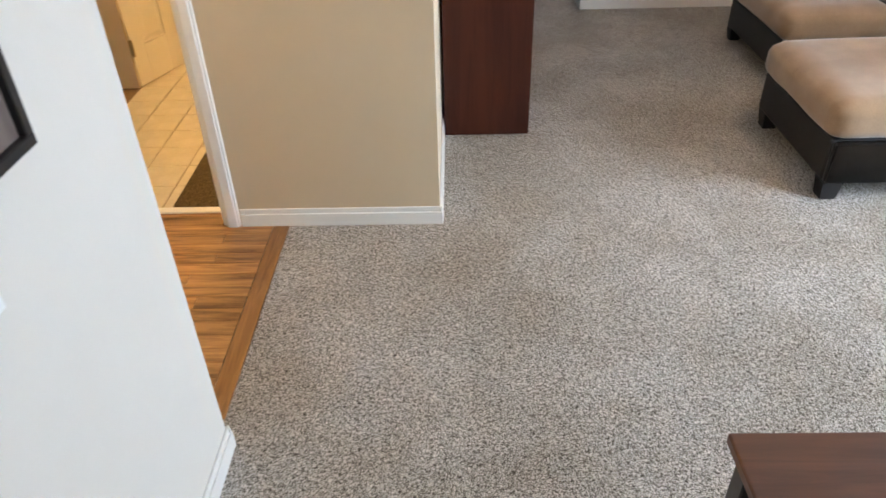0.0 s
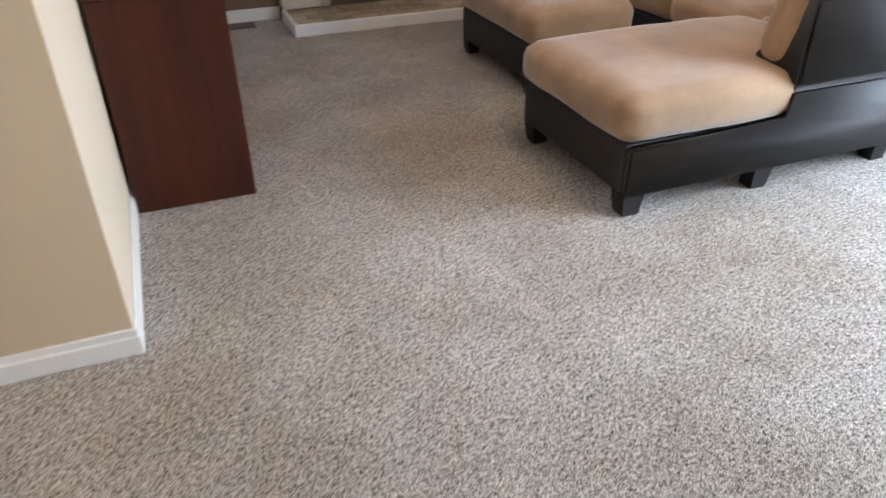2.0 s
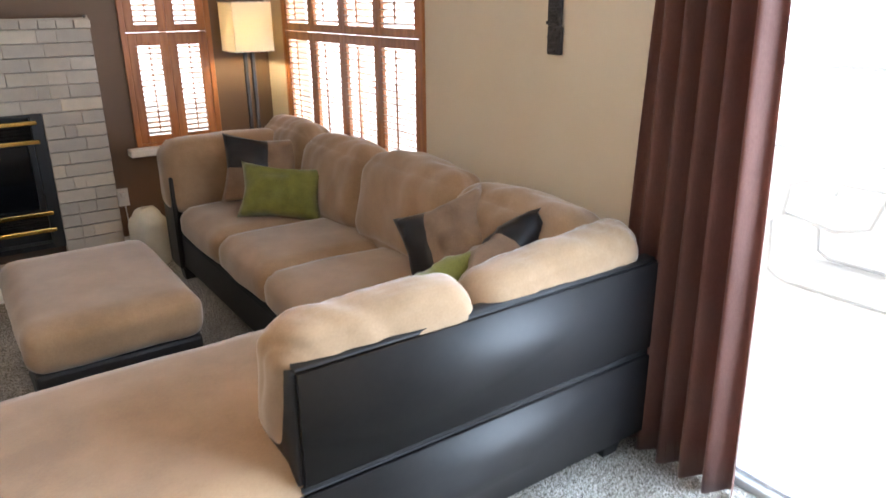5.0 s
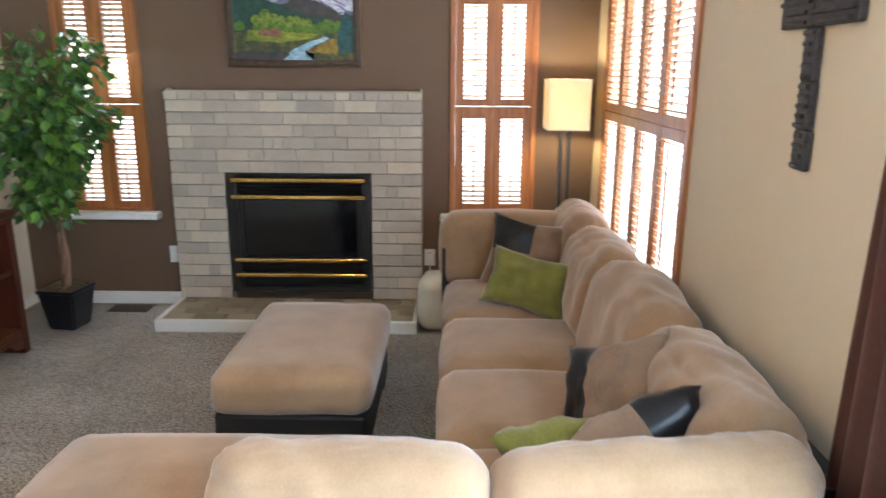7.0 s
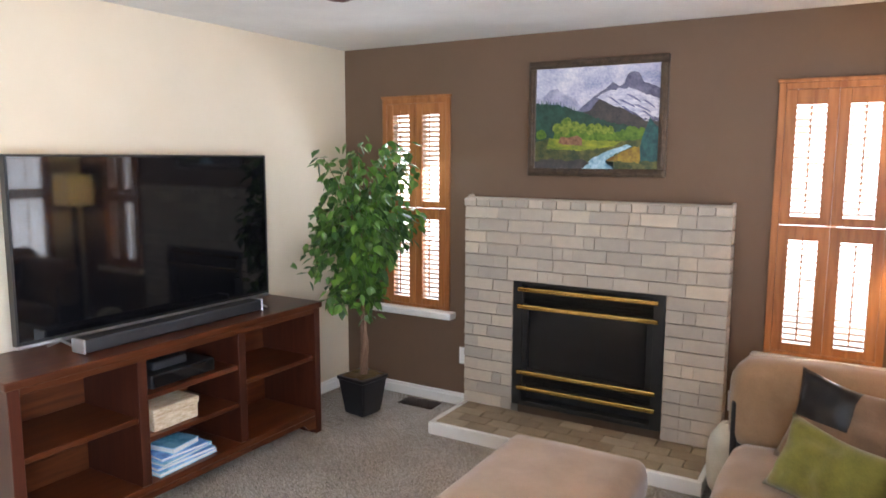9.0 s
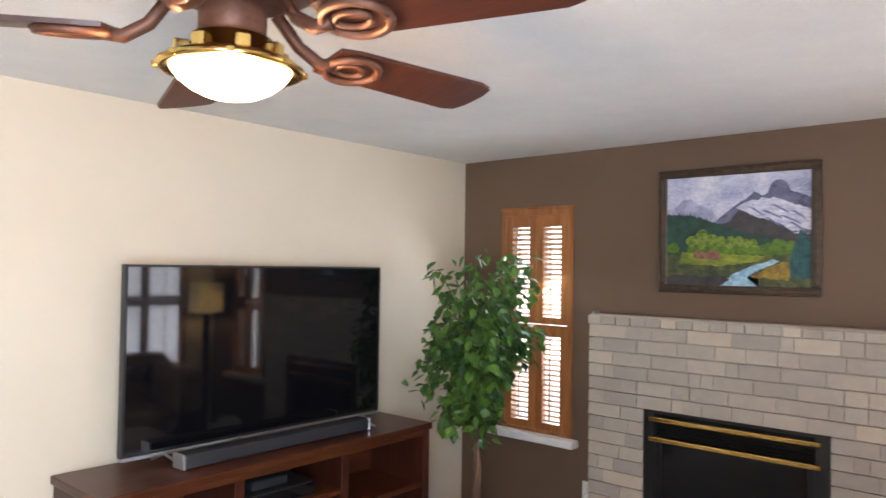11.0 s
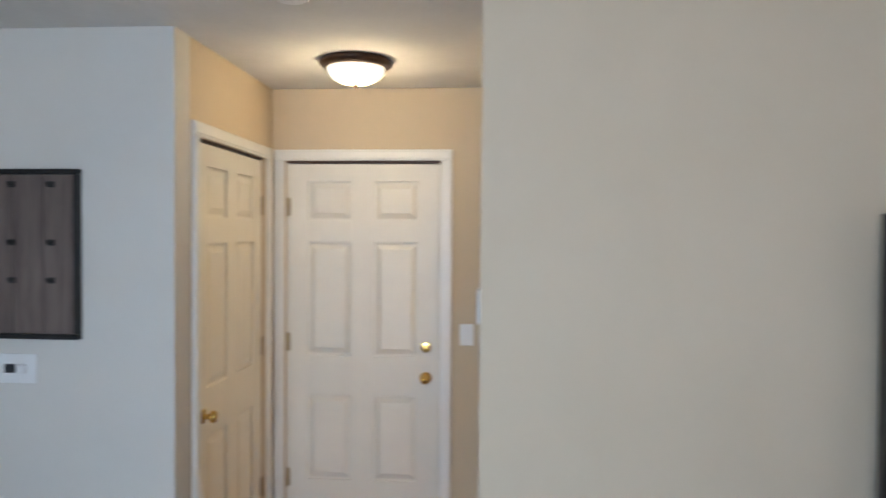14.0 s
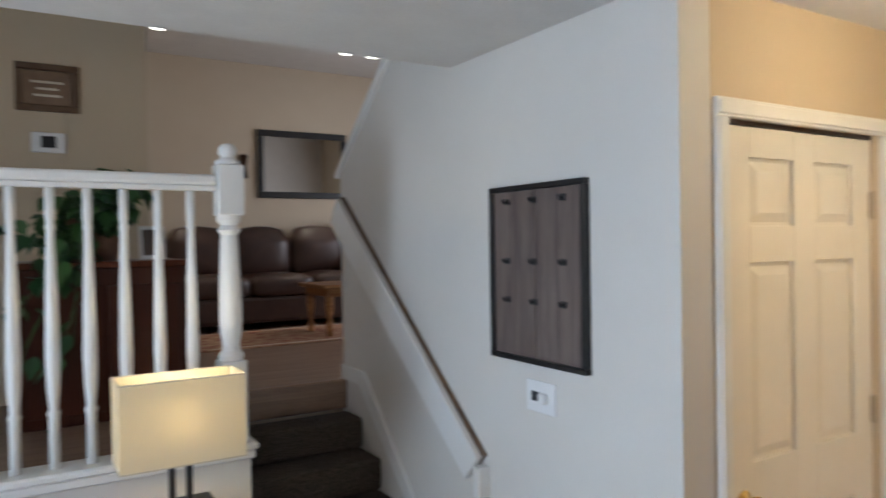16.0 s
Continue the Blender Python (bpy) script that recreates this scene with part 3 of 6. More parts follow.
casing("front_door_casing", "x", DX, 1, 3.145, 4.150, 2.10)
casing("closet_casing", "y", SY, 1, -1.075, -0.065, 2.10)
casing("doorway_casing", "y", KY, -1, -1.095, -0.175, 2.10)
structure("doorway_jamb", box(-0.255, -0.2405, KY + 0.001, KY + 0.144, 0, 2.03), TRIM)
structure("doorway_jamb", box(-1.0295, -1.015, KY + 0.001, KY + 0.144, 0, 2.03), TRIM)
structure("doorway_threshold", box(-1.014, -0.256, KY + 0.10, KY + 0.145, -0.005, 0.010, 0.003), TRIM)


def six_panel_door(name, to_world, width, height, knob_side, deadbolt, label):
    """A six-panel door, built in the x-z plane and facing -y; to_world places it."""
    e = new(name)
    e.matrix_world = to_world
    tagged(e, kind="structure")

    def add(nm, bm, mat, label="", parent=None, smooth=False):
        me = bpy.data.meshes.new(nm)
        bmesh.ops.recalc_face_normals(bm, faces=bm.faces)
        bm.to_mesh(me)
        bm.free()
        me.materials.append(mat)
        if smooth:
            me.shade_smooth()
        o = new(nm, me)
        o.parent = parent or e
        if label:
            o["label"] = label
        return o
    add("door_slab", box(0, width, 0.016, 0.042, 0.006, height, 0.002), DOOR)
    rails = [(0.006, 0.24), (0.725, 0.945), (1.585, 1.705), (1.925, height)]
    cols = [(0, 0.115), (width / 2 - 0.062, width / 2 + 0.062), (width - 0.115, width)]
    bm = bmesh.new()
    for a, b in cols:
        box(a, b, 0, 0.0165, 0.006, height, 0.002, bm=bm)
    for a, b in rails:
        for c0, c1 in ((cols[0][1], cols[1][0]), (cols[1][1], cols[2][0])):
            box(c0, c1, 0.0003, 0.0162, a, b, 0.0015, bm=bm)
    add("door_frame", bm, DOOR)
    for (z0, z1) in ((0.24, 0.725), (0.945, 1.585), (1.705, 1.925)):
        for c0, c1 in ((cols[0][1], cols[1][0]), (cols[1][1], cols[2][0])):
            bm = bmesh.new()
            g = 0.012
            lo = [bm.verts.new(p) for p in ((c0 + g, 0.0155, z0 + g), (c1 - g, 0.0155, z0 + g), (c1 - g, 0.0155, z1 - g), (c0 + g, 0.0155, z1 - g))]
            k = 0.042
            hi = [bm.verts.new(p) for p in ((c0 + k, 0.001, z0 + k), (c1 - k, 0.001, z0 + k), (c1 - k, 0.001, z1 - k), (c0 + k, 0.001, z1 - k))]
            for q in range(4):
                bm.faces.new((lo[q], lo[(q + 1) % 4], hi[(q + 1) % 4], hi[q]))
            bm.faces.new(hi)
            add("panel", bm, DOOR)
    kx = width - 0.07 if knob_side else 0.07
    prof = [(0.0, 0.0), (0.033, 0.0), (0.033, 0.006), (0.012, 0.010), (0.011, 0.028), (0.024, 0.036), (0.028, 0.050), (0.022, 0.062), (0.0, 0.066)]
    kb = turn(lathe(prof, (0, 0, 0), 20), Matrix.Translation((kx, -0.0002, 0.83)) @ Matrix.Rotation(radians(90), 4, "X"))
    add("door_knob", kb, BRASS, "polished brass round door knob", smooth=True)
    if deadbolt:
        db = turn(lathe([(0.0, 0.0), (0.030, 0.0), (0.028, 0.010), (0.012, 0.012), (0.0, 0.012)], (0, 0, 0), 20), Matrix.Translation((kx, -0.0002, 1.0)) @ Matrix.Rotation(radians(90), 4, "X"))
        box(kx - 0.020, kx + 0.020, -0.026, -0.011, 0.992, 1.008, 0.003, bm=db)
        add("deadbolt", db, BRASS, "polished brass deadbolt thumb turn")
    hx = 0.0 if knob_side else width
    for hz in (0.25, 1.02, 1.78):
        hb = box(hx - 0.016, hx + 0.016, -0.006, -0.0005, hz - 0.05, hz + 0.05, 0.002)
        merge(hb, turn(lathe([(0, -0.052), (0.007, -0.052), (0.007, 0.052), (0, 0.052)], (0, 0, 0), 8), Matrix.Translation((hx, -0.009, hz))))
        add("hinge", hb, HINGE)
    return e


six_panel_door("door_1", Matrix.Translation((DX - 0.012, 3.222, 0.0)) @ Matrix.Rotation(radians(90), 4, "Z"), 0.856, 2.022, True, True, "")
six_panel_door("door_2", Matrix.Translation((-0.142, SY - 0.012, 0.0)) @ Matrix.Rotation(radians(180), 4, "Z"), 0.836, 2.022, False, False, "")
six_panel_door("door_3", Matrix.Translation((-1.19, 5.945, 0.0)) @ Matrix.Rotation(radians(70), 4, "Z"), 0.76, 2.0, True, False, "")
for nm, q in (("door_jamb", (DX - 0.139, DX - 0.013, 3.2155, 3.221)), ("door_jamb", (DX - 0.139, DX - 0.013, 4.079, 4.0845))):
    structure(nm, box(*q, 0, 2.03), TRIM)
structure("door_head", box(DX - 0.139, DX - 0.013, 3.2155, 4.0845, 2.027, 2.0395), BRONZE)
structure("door_head", box(-0.9845, -0.1355, SY - 0.129, SY - 0.013, 2.027, 2.0395), BRONZE)

# ---- plantation shutters ----


def louvre_window(name, axis, plane, a0, a1, z0, z1, panels, mid, room, sill):
    """A window with wooden shutters: room is the sign that leads from the wall into the room."""
    e = thing(name, (a0, plane, z0) if axis == "y" else (plane, a0, z0), "", "")
    tagged(e, kind="structure")

    def slab(p, q, s, u, lo, hi, bevel=0.003, bm=None):
        """p-q along the wall, s-u out from the wall, lo-hi in height."""
        n0, n1 = sorted((plane + room * s, plane + room * u))
        return box(p, q, n0, n1, lo, hi, bevel, bm=bm) if axis == "y" else box(n0, n1, p, q, lo, hi, bevel, bm=bm)
    fr = bmesh.new()
    w = 0.034
    slab(a0, a0 + w, -0.02, 0.016, z0, z1, bm=fr)
    slab(a1 - w, a1, -0.02, 0.016, z0, z1, bm=fr)
    slab(a0 + w, a1 - w, -0.02, 0.016, z1 - w, z1, bm=fr)
    slab(a0 + w, a1 - w, -0.02, 0.016, z0, z0 + 0.02, bm=fr)
    slab(a0 - 0.008, a1 + 0.008, -0.001, 0.022, z1, z1 + 0.018, bm=fr)
    part("window_frame", fr, SHUTTER, e)
    if sill:
        part("window_sill", slab(a0 - 0.06, a1 + 0.05, 0.0, 0.085, z0 - 0.05, z0 - 0.002, 0.008), TRIM, e, "white painted window sill")
    pw = (a1 - a0 - 2 * w) / panels
    for i in range(panels):
        p0, p1 = a0 + w + pw * i + 0.0006, a0 + w + pw * (i + 1) - 0.0006
        for lo, hi in ((z0 + 0.0205, mid - 0.0015), (mid + 0.0015, z1 - w - 0.0005)):
            st, tr = (0.052, 0.078) if panels == 2 else (0.040, 0.050)
            bm = bmesh.new()
            slab(p0, p0 + st, -0.012, 0.012, lo, hi, bm=bm)
            slab(p1 - st, p1, -0.012, 0.012, lo, hi, bm=bm)
            slab(p0 + st, p1 - st, -0.012, 0.012, lo, lo + 0.045, bm=bm)
            slab(p0 + st, p1 - st, -0.012, 0.012, hi - tr, hi, bm=bm)
            sh = part("shutter", bm, SHUTTER, e)
            n = int((hi - lo - 0.045 - tr) / 0.031)
            pitch = (hi - lo - 0.045 - tr) / n
            data = None
            for k in range(n):
                zc = lo + 0.045 + pitch * (k + 0.5)
                if data is None:
                    b2 = bmesh.new()
                    L, D, T = p1 - p0 - 2 * st - 0.002, 0.034, 0.0045
                    dims = (L, D, T) if axis == "y" else (D, L, T)
                    bmesh.ops.create_cube(b2, size=1, matrix=Matrix.Diagonal((*dims, 1)))
                    tilt = Matrix.Rotation(radians(27) * room, 4, "X") if axis == "y" else Matrix.Rotation(radians(25), 4, "Y")
                    turn(b2, tilt)
                    data = bpy.data.meshes.new("slat")
                    b2.to_mesh(data)
                    b2.free()
                    data.materials.append(SHUTTER_BACKLIT)
                s = new("slat", data)
                s.parent = sh
                pc = (p0 + p1) / 2
                s.location = Vector((pc, plane - 0.001 * room, zc) if axis == "y" else (plane - 0.001 * room, pc, zc)) - e.location
            rod = slab((p0 + p1) / 2 - 0.004, (p0 + p1) / 2 + 0.004, 0.018, 0.026, lo + 0.07, hi - 0.05, 0.001)
            part("tilt_rod", rod, SHUTTER, sh)
    gl = slab(a0 + 0.02, a1 - 0.02, -0.105, -0.10, z0 + 0.02, z1 - 0.02, 0)
    pn = part("pane", gl, PANE, e)
    pn.visible_shadow = False
    # White strips added as reflectors, to brighten the reveal seen through the slats.
    rv = bmesh.new()
    slab(a0 + 0.001, a0 + 0.004, -0.085, -0.022, z0, z1, 0, bm=rv)
    slab(a1 - 0.004, a1 - 0.001, -0.085, -0.022, z0, z1, 0, bm=rv)
    part("jamb_lining", rv, TRIM, e, "white lining added to bounce daylight in the reveal")
    mull = bmesh.new()
    c = (a0 + a1) / 2
    slab(c - 0.02, c + 0.02, -0.12, -0.09, z0 + 0.02, z1 - 0.02, bm=mull)
    part("mullion", mull, TRIM, e)
    return e


louvre_window("window_1", "y", NY, 1.035, 1.578, 0.65, 2.085, 2, 1.345, -1, True)
louvre_window("window_2", "y", NY, 3.545, 4.095, 0.65, 2.075, 2, 1.345, -1, True)
louvre_window("window_3", "x", EX, 5.975, 7.585, 0.61, 2.085, 4, 1.345, -1, False)

# sliding door, its track and glass
structure("slider_track", box(4.472, 4.60, 2.472, 4.328, -0.02, 0.030, 0.004), PALE_METAL)
structure("slider_track_rib", box(4.50, 4.515, 2.475, 4.325, 0.0305, 0.045, 0.002), PALE_METAL)
fr = box(4.50, 4.54, 4.26, 4.325, 0.046, 2.05, 0.004)
box(4.50, 4.54, 2.475, 2.54, 0.046, 2.05, 0.004, bm=fr)
box(4.50, 4.54, 2.54, 4.26, 1.99, 2.05, 0.004, bm=fr)
box(4.50, 4.54, 3.37, 3.43, 0.046, 1.99, 0.004, bm=fr)
structure("slider_frame", fr, PALE_METAL)
pn = structure("slider_glass", box(4.518, 4.523, 2.54, 4.26, 0.046, 1.99), PANE)
pn.visible_shadow = False

# outdoors
structure("ground", box(4.62, 60, -40, 60, -0.6, -0.10), PATIO)
structure("ground_north", box(-40, 4.61, 8.1, 60, -0.6, -0.10), PATIO)
# Self-lit walls stand in for the overexposed distance beyond the glass.
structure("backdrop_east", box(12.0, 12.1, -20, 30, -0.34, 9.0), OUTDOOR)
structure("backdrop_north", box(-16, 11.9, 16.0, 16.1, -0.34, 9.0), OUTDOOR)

# ---- fireplace ----
e = thing("fireplace_surround", (2.56, NY, 0.0), "grey-washed brick fireplace surround against the brown wall", "fireplace")
core = bmesh.new()
box(1.765, 2.095, 7.815, NY - 0.001, 0.0, 1.425, bm=core)
box(3.045, 3.355, 7.815, NY - 0.001, 0.0, 1.425, bm=core)
box(2.0955, 3.0445, 7.815, NY - 0.001, 0.935, 1.4245, bm=core)
part("mortar_bed", core, MORTAR, e)
SURROUND = e
hearth = thing("hearth", (2.55, 7.62, 0.0), "low hearth slab with tan pavers and white edging", "hearth")
part("slab", box(1.775, 3.325, 7.372, 7.80, 0.0, 0.062), MORTAR, hearth)
part("edging", box(1.745, 3.358, 7.342, 7.371, 0.0, 0.078, 0.004), TRIM, hearth, "white painted wooden edging")
part("edging", box(1.745, 1.774, 7.3715, 7.812, 0.0, 0.078, 0.004), TRIM, hearth, "white painted wooden edging")
part("edging", box(3.329, 3.358, 7.3715, 7.812, 0.0, 0.078, 0.004), TRIM, hearth, "white painted wooden edging")

f = thing("gas_fireplace", (2.57, 7.80, 0.125), "black gas fireplace insert with brass trim bars", "fireplace insert")
bm = box(2.10, 2.165, 7.785, 7.87, 0.125, 0.93, 0.003)
box(2.975, 3.04, 7.785, 7.87, 0.125, 0.93, 0.003, bm=bm)
box(2.165, 2.975, 7.785, 7.87, 0.905, 0.93, 0.003, bm=bm)
box(2.165, 2.975, 7.785, 7.87, 0.125, 0.155, 0.003, bm=bm)
part("firebox_frame", bm, BLACK, f)
part("firebox_back", box(2.10, 3.04, 7.8705, 7.893, 0.125, 0.93), BLACK, f)
part("glass", box(2.20, 2.94, 7.805, 7.812, 0.37, 0.745, 0.002), FIREGLASS, f, "smoky dark fireplace glass")
for xa, xb in ((2.166, 2.199), (2.941, 2.974)):
    part("door_stile", box(xa, xb, 7.792, 7.83, 0.36, 0.755, 0.002), BLACK, f)
for za, zb in ((0.785, 0.862), (0.262, 0.325)):
    n = 4
    for k in range(n):
        zc = za + (zb - za) * (k + 0.5) / n
        part("louvre", turn(box(2.167, 2.973, -0.014, 0.014, -0.003, 0.003), Matrix.Translation((0, 7.812, zc)) @ Matrix.Rotation(radians(28), 4, "X")), BLACK, f)
part("valance", box(2.166, 2.974, 7.80, 7.83, 0.745, 0.757), BLACK, f)
for zc in (0.876, 0.767, 0.344, 0.243):
    part("trim_bar", box(2.135, 3.005, 7.768, 7.784, zc - 0.013, zc + 0.013, 0.005, seg=2), BRASS, f, "polished brass bar")

# ---- painting over the fireplace ----
p = thing("landscape_painting", (2.565, NY, 1.92), "framed mountain landscape painting on the brown wall", "painting")
X0, X1, Z0, Z1 = 2.145, 2.985, 1.58, 2.265
FRAME_W = surface("painting_frame_wood", (0.035, 0.022, 0.014), (0.085, 0.055, 0.035), 0.4, 0.2, scale=30, fine=150, bump=0.3)
for a, b, c, d in ((X0, X1, Z1 - 0.045, Z1), (X0, X1, Z0, Z0 + 0.045), (X0, X0 + 0.045, Z0 + 0.0455, Z1 - 0.0455), (X1 - 0.045, X1, Z0 + 0.0455, Z1 - 0.0455)):
    bm = box(a, b, NY - 0.030, NY - 0.002, c, d, 0.005)
    lo = 0.012
    box(a + lo, b - lo, NY - 0.040, NY - 0.031, c + lo, d - lo, 0.004, bm=bm)
    part("frame", bm, FRAME_W, p, "dark carved wooden frame")
XA, XB, ZA, ZB = X0 + 0.045, X1 - 0.045, Z0 + 0.045, Z1 - 0.045


def paint(name, c1, c2, scale=14.0, stretch=(1, 1, 1)):
    return surface(name, c1, c2, 0.5, scale=scale, fine=70, bump=0.5, stretch=stretch, fine_amt=0.3)


P_SKY = paint("painted_sky", (0.24, 0.28, 0.50), (0.82, 0.80, 0.84), 4.5, (1, 1, 1.6))
P_FAR = paint("painted_far_peak", (0.20, 0.21, 0.38), (0.52, 0.52, 0.66), 16)
P_ROCK = paint("painted_rock", (0.045, 0.05, 0.11), (0.19, 0.19, 0.30), 22)
P_SNOW = paint("painted_snow", (0.34, 0.36, 0.52), (0.80, 0.80, 0.86), 24, (1, 1, 2.5))
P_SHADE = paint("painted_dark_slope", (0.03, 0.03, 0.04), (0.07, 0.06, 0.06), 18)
P_FOREST = paint("painted_forest", (0.008, 0.035, 0.028), (0.02, 0.085, 0.06), 26)
P_TREES = paint("painted_green_trees", (0.03, 0.09, 0.008), (0.13, 0.24, 0.02), 30)
P_GRASS = paint("painted_grass", (0.09, 0.15, 0.02), (0.34, 0.36, 0.03), 9, (1, 1, 3))
P_MEADOW = paint("painted_meadow", (0.015, 0.04, 0.02), (0.13, 0.13, 0.04), 20)
P_RIVER = paint("painted_river", (0.10, 0.28, 0.42), (0.50, 0.70, 0.80), 24)
P_CABIN = paint("painted_cabin", (0.12, 0.05, 0.035), (0.30, 0.15, 0.10), 40)
P_PINE = paint("painted_pine", (0.005, 0.05, 0.06), (0.02, 0.12, 0.12), 40)
P_RUST = paint("painted_rust_bank", (0.16, 0.08, 0.02), (0.36, 0.25, 0.03), 30)


def layer(name, outline, mat, k, rag=0.0):
    pts = []
    rnd = random.Random(k)
    for i, (u, v) in enumerate(outline):
        pts.append((u, v))
        if rag:
            u2, v2 = outline[(i + 1) % len(outline)]
            n = max(1, int(abs(u2 - u) * 60)) if not (v == v2 == 0) else 1
            if abs(u2 - u) > 0.03 and (v > 0.02 or v2 > 0.02):
                for s in range(1, n):
                    pts.append((u + (u2 - u) * s / n, v + (v2 - v) * s / n + rnd.uniform(-rag, rag)))
    pts = [(XA + min(1, max(0, u)) * (XB - XA), ZA + min(1, max(0, v)) * (ZB - ZA)) for u, v in pts]
    bm = prism(pts, "y", NY - 0.0105 - 0.0006 * k, NY - 0.010 - 0.0006 * k)
    bmesh.ops.triangulate(bm, faces=bm.faces)
    part(name, bm, mat, p)


layer("canvas", [(0, 0), (1, 0), (1, 1), (0, 1)], P_SKY, 0)
layer("far_peak", [(0, 0.60), (0.40, 0.58), (0.33, 0.70), (0.24, 0.74), (0.18, 0.80), (0.12, 0.79), (0.06, 0.72), (0, 0.70)], P_FAR, 1, 0.006)
layer("mountain", [(0.34, 0.56), (1, 0.45), (1, 0.76), (0.93, 0.80), (0.87, 0.83), (0.84, 0.91), (0.79, 0.93), (0.75, 0.91), (0.72, 0.82), (0.68, 0.80), (0.63, 0.84), (0.58, 0.78), (0.50, 0.72), (0.42, 0.64)], P_ROCK, 2, 0.008)
layer("snow", [(0.50, 0.70), (0.60, 0.76), (0.70, 0.78), (0.78, 0.77), (0.86, 0.73), (1, 0.66), (1, 0.50), (0.88, 0.48), (0.78, 0.56), (0.66, 0.60), (0.58, 0.66)], P_SNOW, 3, 0.012)
layer("dark_slope", [(0.36, 0.55), (0.46, 0.58), (0.53, 0.68), (0.62, 0.63), (0.74, 0.57), (0.90, 0.46), (1, 0.46), (1, 0.36), (0.5, 0.36)], P_SHADE, 4, 0.008)
layer("forest", [(0, 0.25), (1, 0.25), (1, 0.36), (0.80, 0.41), (0.60, 0.46), (0.45, 0.53), (0.30, 0.60), (0.18, 0.64), (0, 0.66)], P_FOREST, 5, 0.010)
layer("tree_line", [(0.15, 0.27), (0.88, 0.25), (0.90, 0.38), (0.78, 0.42), (0.70, 0.36), (0.58, 0.38), (0.50, 0.42), (0.42, 0.38), (0.34, 0.43), (0.24, 0.46), (0.17, 0.40)], P_TREES, 6, 0.016)
layer("meadow", [(0, 0), (1, 0), (1, 0.30), (0.7, 0.27), (0.4, 0.28), (0.15, 0.30), (0, 0.27)], P_MEADOW, 7, 0.008)
layer("sunlit_grass", [(0.10, 0.20), (0.40, 0.18), (0.66, 0.22), (0.72, 0.27), (0.50, 0.28), (0.20, 0.30), (0.12, 0.31)], P_GRASS, 8, 0.008)
layer("river", [(0.40, 0.0), (0.66, 0.0), (0.58, 0.08), (0.66, 0.14), (0.80, 0.22), (0.76, 0.24), (0.60, 0.17), (0.48, 0.10)], P_RIVER, 9, 0.006)
layer("rust_bank", [(0.60, 0.08), (0.86, 0.06), (0.88, 0.20), (0.82, 0.22), (0.70, 0.15)], P_RUST, 10, 0.008)
layer("cabin", [(0.20, 0.26), (0.24, 0.24), (0.40, 0.23), (0.40, 0.30), (0.36, 0.33), (0.28, 0.31), (0.22, 0.32)], P_CABIN, 11)
layer("pine", [(0.87, 0.08), (1, 0.08), (1, 0.40), (0.96, 0.44), (0.93, 0.50), (0.91, 0.42), (0.88, 0.32), (0.86, 0.20)], P_PINE, 12, 0.008)

P_CROWN = paint("painted_lit_crown", (0.05, 0.11, 0.01), (0.26, 0.33, 0.05), 34)
P_STREAK = paint("painted_snow_shadow", (0.10, 0.11, 0.24), (0.24, 0.25, 0.42), 30)
rp = random.Random(5)
for k, (u, v, ru, rv) in enumerate([(0.19, 0.40, 0.042, 0.055), (0.27, 0.44, 0.050, 0.065), (0.26, 0.37, 0.035, 0.04), (0.34, 0.42, 0.036, 0.05), (0.40, 0.40, 0.036, 0.05), (0.47, 0.39, 0.040, 0.055), (0.53, 0.40, 0.034, 0.045), (0.58, 0.38, 0.030, 0.045), (0.63, 0.38, 0.028, 0.04), (0.05, 0.34, 0.045, 0.05)]):
    ring = [(u + ru * (1 + rp.uniform(-0.16, 0.16)) * math.cos(q), v + rv * (1 + rp.uniform(-0.16, 0.16)) * math.sin(q)) for q in [2 * math.pi * i / 13 for i in range(13)]]
    layer("tree_crown", ring, P_CROWN if k < 9 else P_TREES, 13 + k % 3)
for k in range(16):
    u = 0.02 + 0.022 * k + rp.uniform(-0.006, 0.006)
    v = 0.66 - 0.10 * (k / 16.0) ** 2
    layer("spire", [(u - 0.010, v - 0.06), (u + 0.010, v - 0.06), (u, v + rp.uniform(0.02, 0.055))], P_FOREST, 16)
for u, v, l in ((0.60, 0.70, 0.10), (0.68, 0.67, 0.14), (0.74, 0.72, 0.12), (0.80, 0.62, 0.14), (0.70, 0.61, 0.10), (0.87, 0.66, 0.10), (0.86, 0.56, 0.10)):
    layer("snow_shadow", [(u, v), (u + l, v - 0.085), (u + l * 0.9, v - 0.062), (u + 0.3 * l, v - 0.005)], P_STREAK, 17)
layer("bank_shadow", [(0.0, 0.0), (0.40, 0.0), (0.47, 0.06), (0.40, 0.10), (0.28, 0.07), (0.14, 0.10), (0.0, 0.07)], P_SHADE, 18, 0.01)

# ---- media console, television and the things on it ----
c = thing("media_console", (0.93, 6.12, 0.0), "dark cherry media console with open shelves along the cream wall", "cabinet")
CX0, CX1, CY0, CY1, CT = 0.715, 1.16, 5.20, 7.035, 0.82
part("top", box(CX0 - 0.005, CX1 + 0.012, CY0 - 0.012, CY1 + 0.012, CT - 0.036, CT, 0.006, seg=2), CHERRY, c)
for y in ((CY0, CY0 + 0.05), (CY1 - 0.05, CY1)):
    part("side_panel", box(CX0, CX1, *y, 0.0, CT - 0.0365, 0.003), CHERRY_V, c)
for y in ((5.775, 5.825), (6.385, 6.435)):
    part("divider", box(CX0 + 0.02, CX1 - 0.004, *y, 0.152, CT - 0.0365, 0.003), CHERRY_V, c)
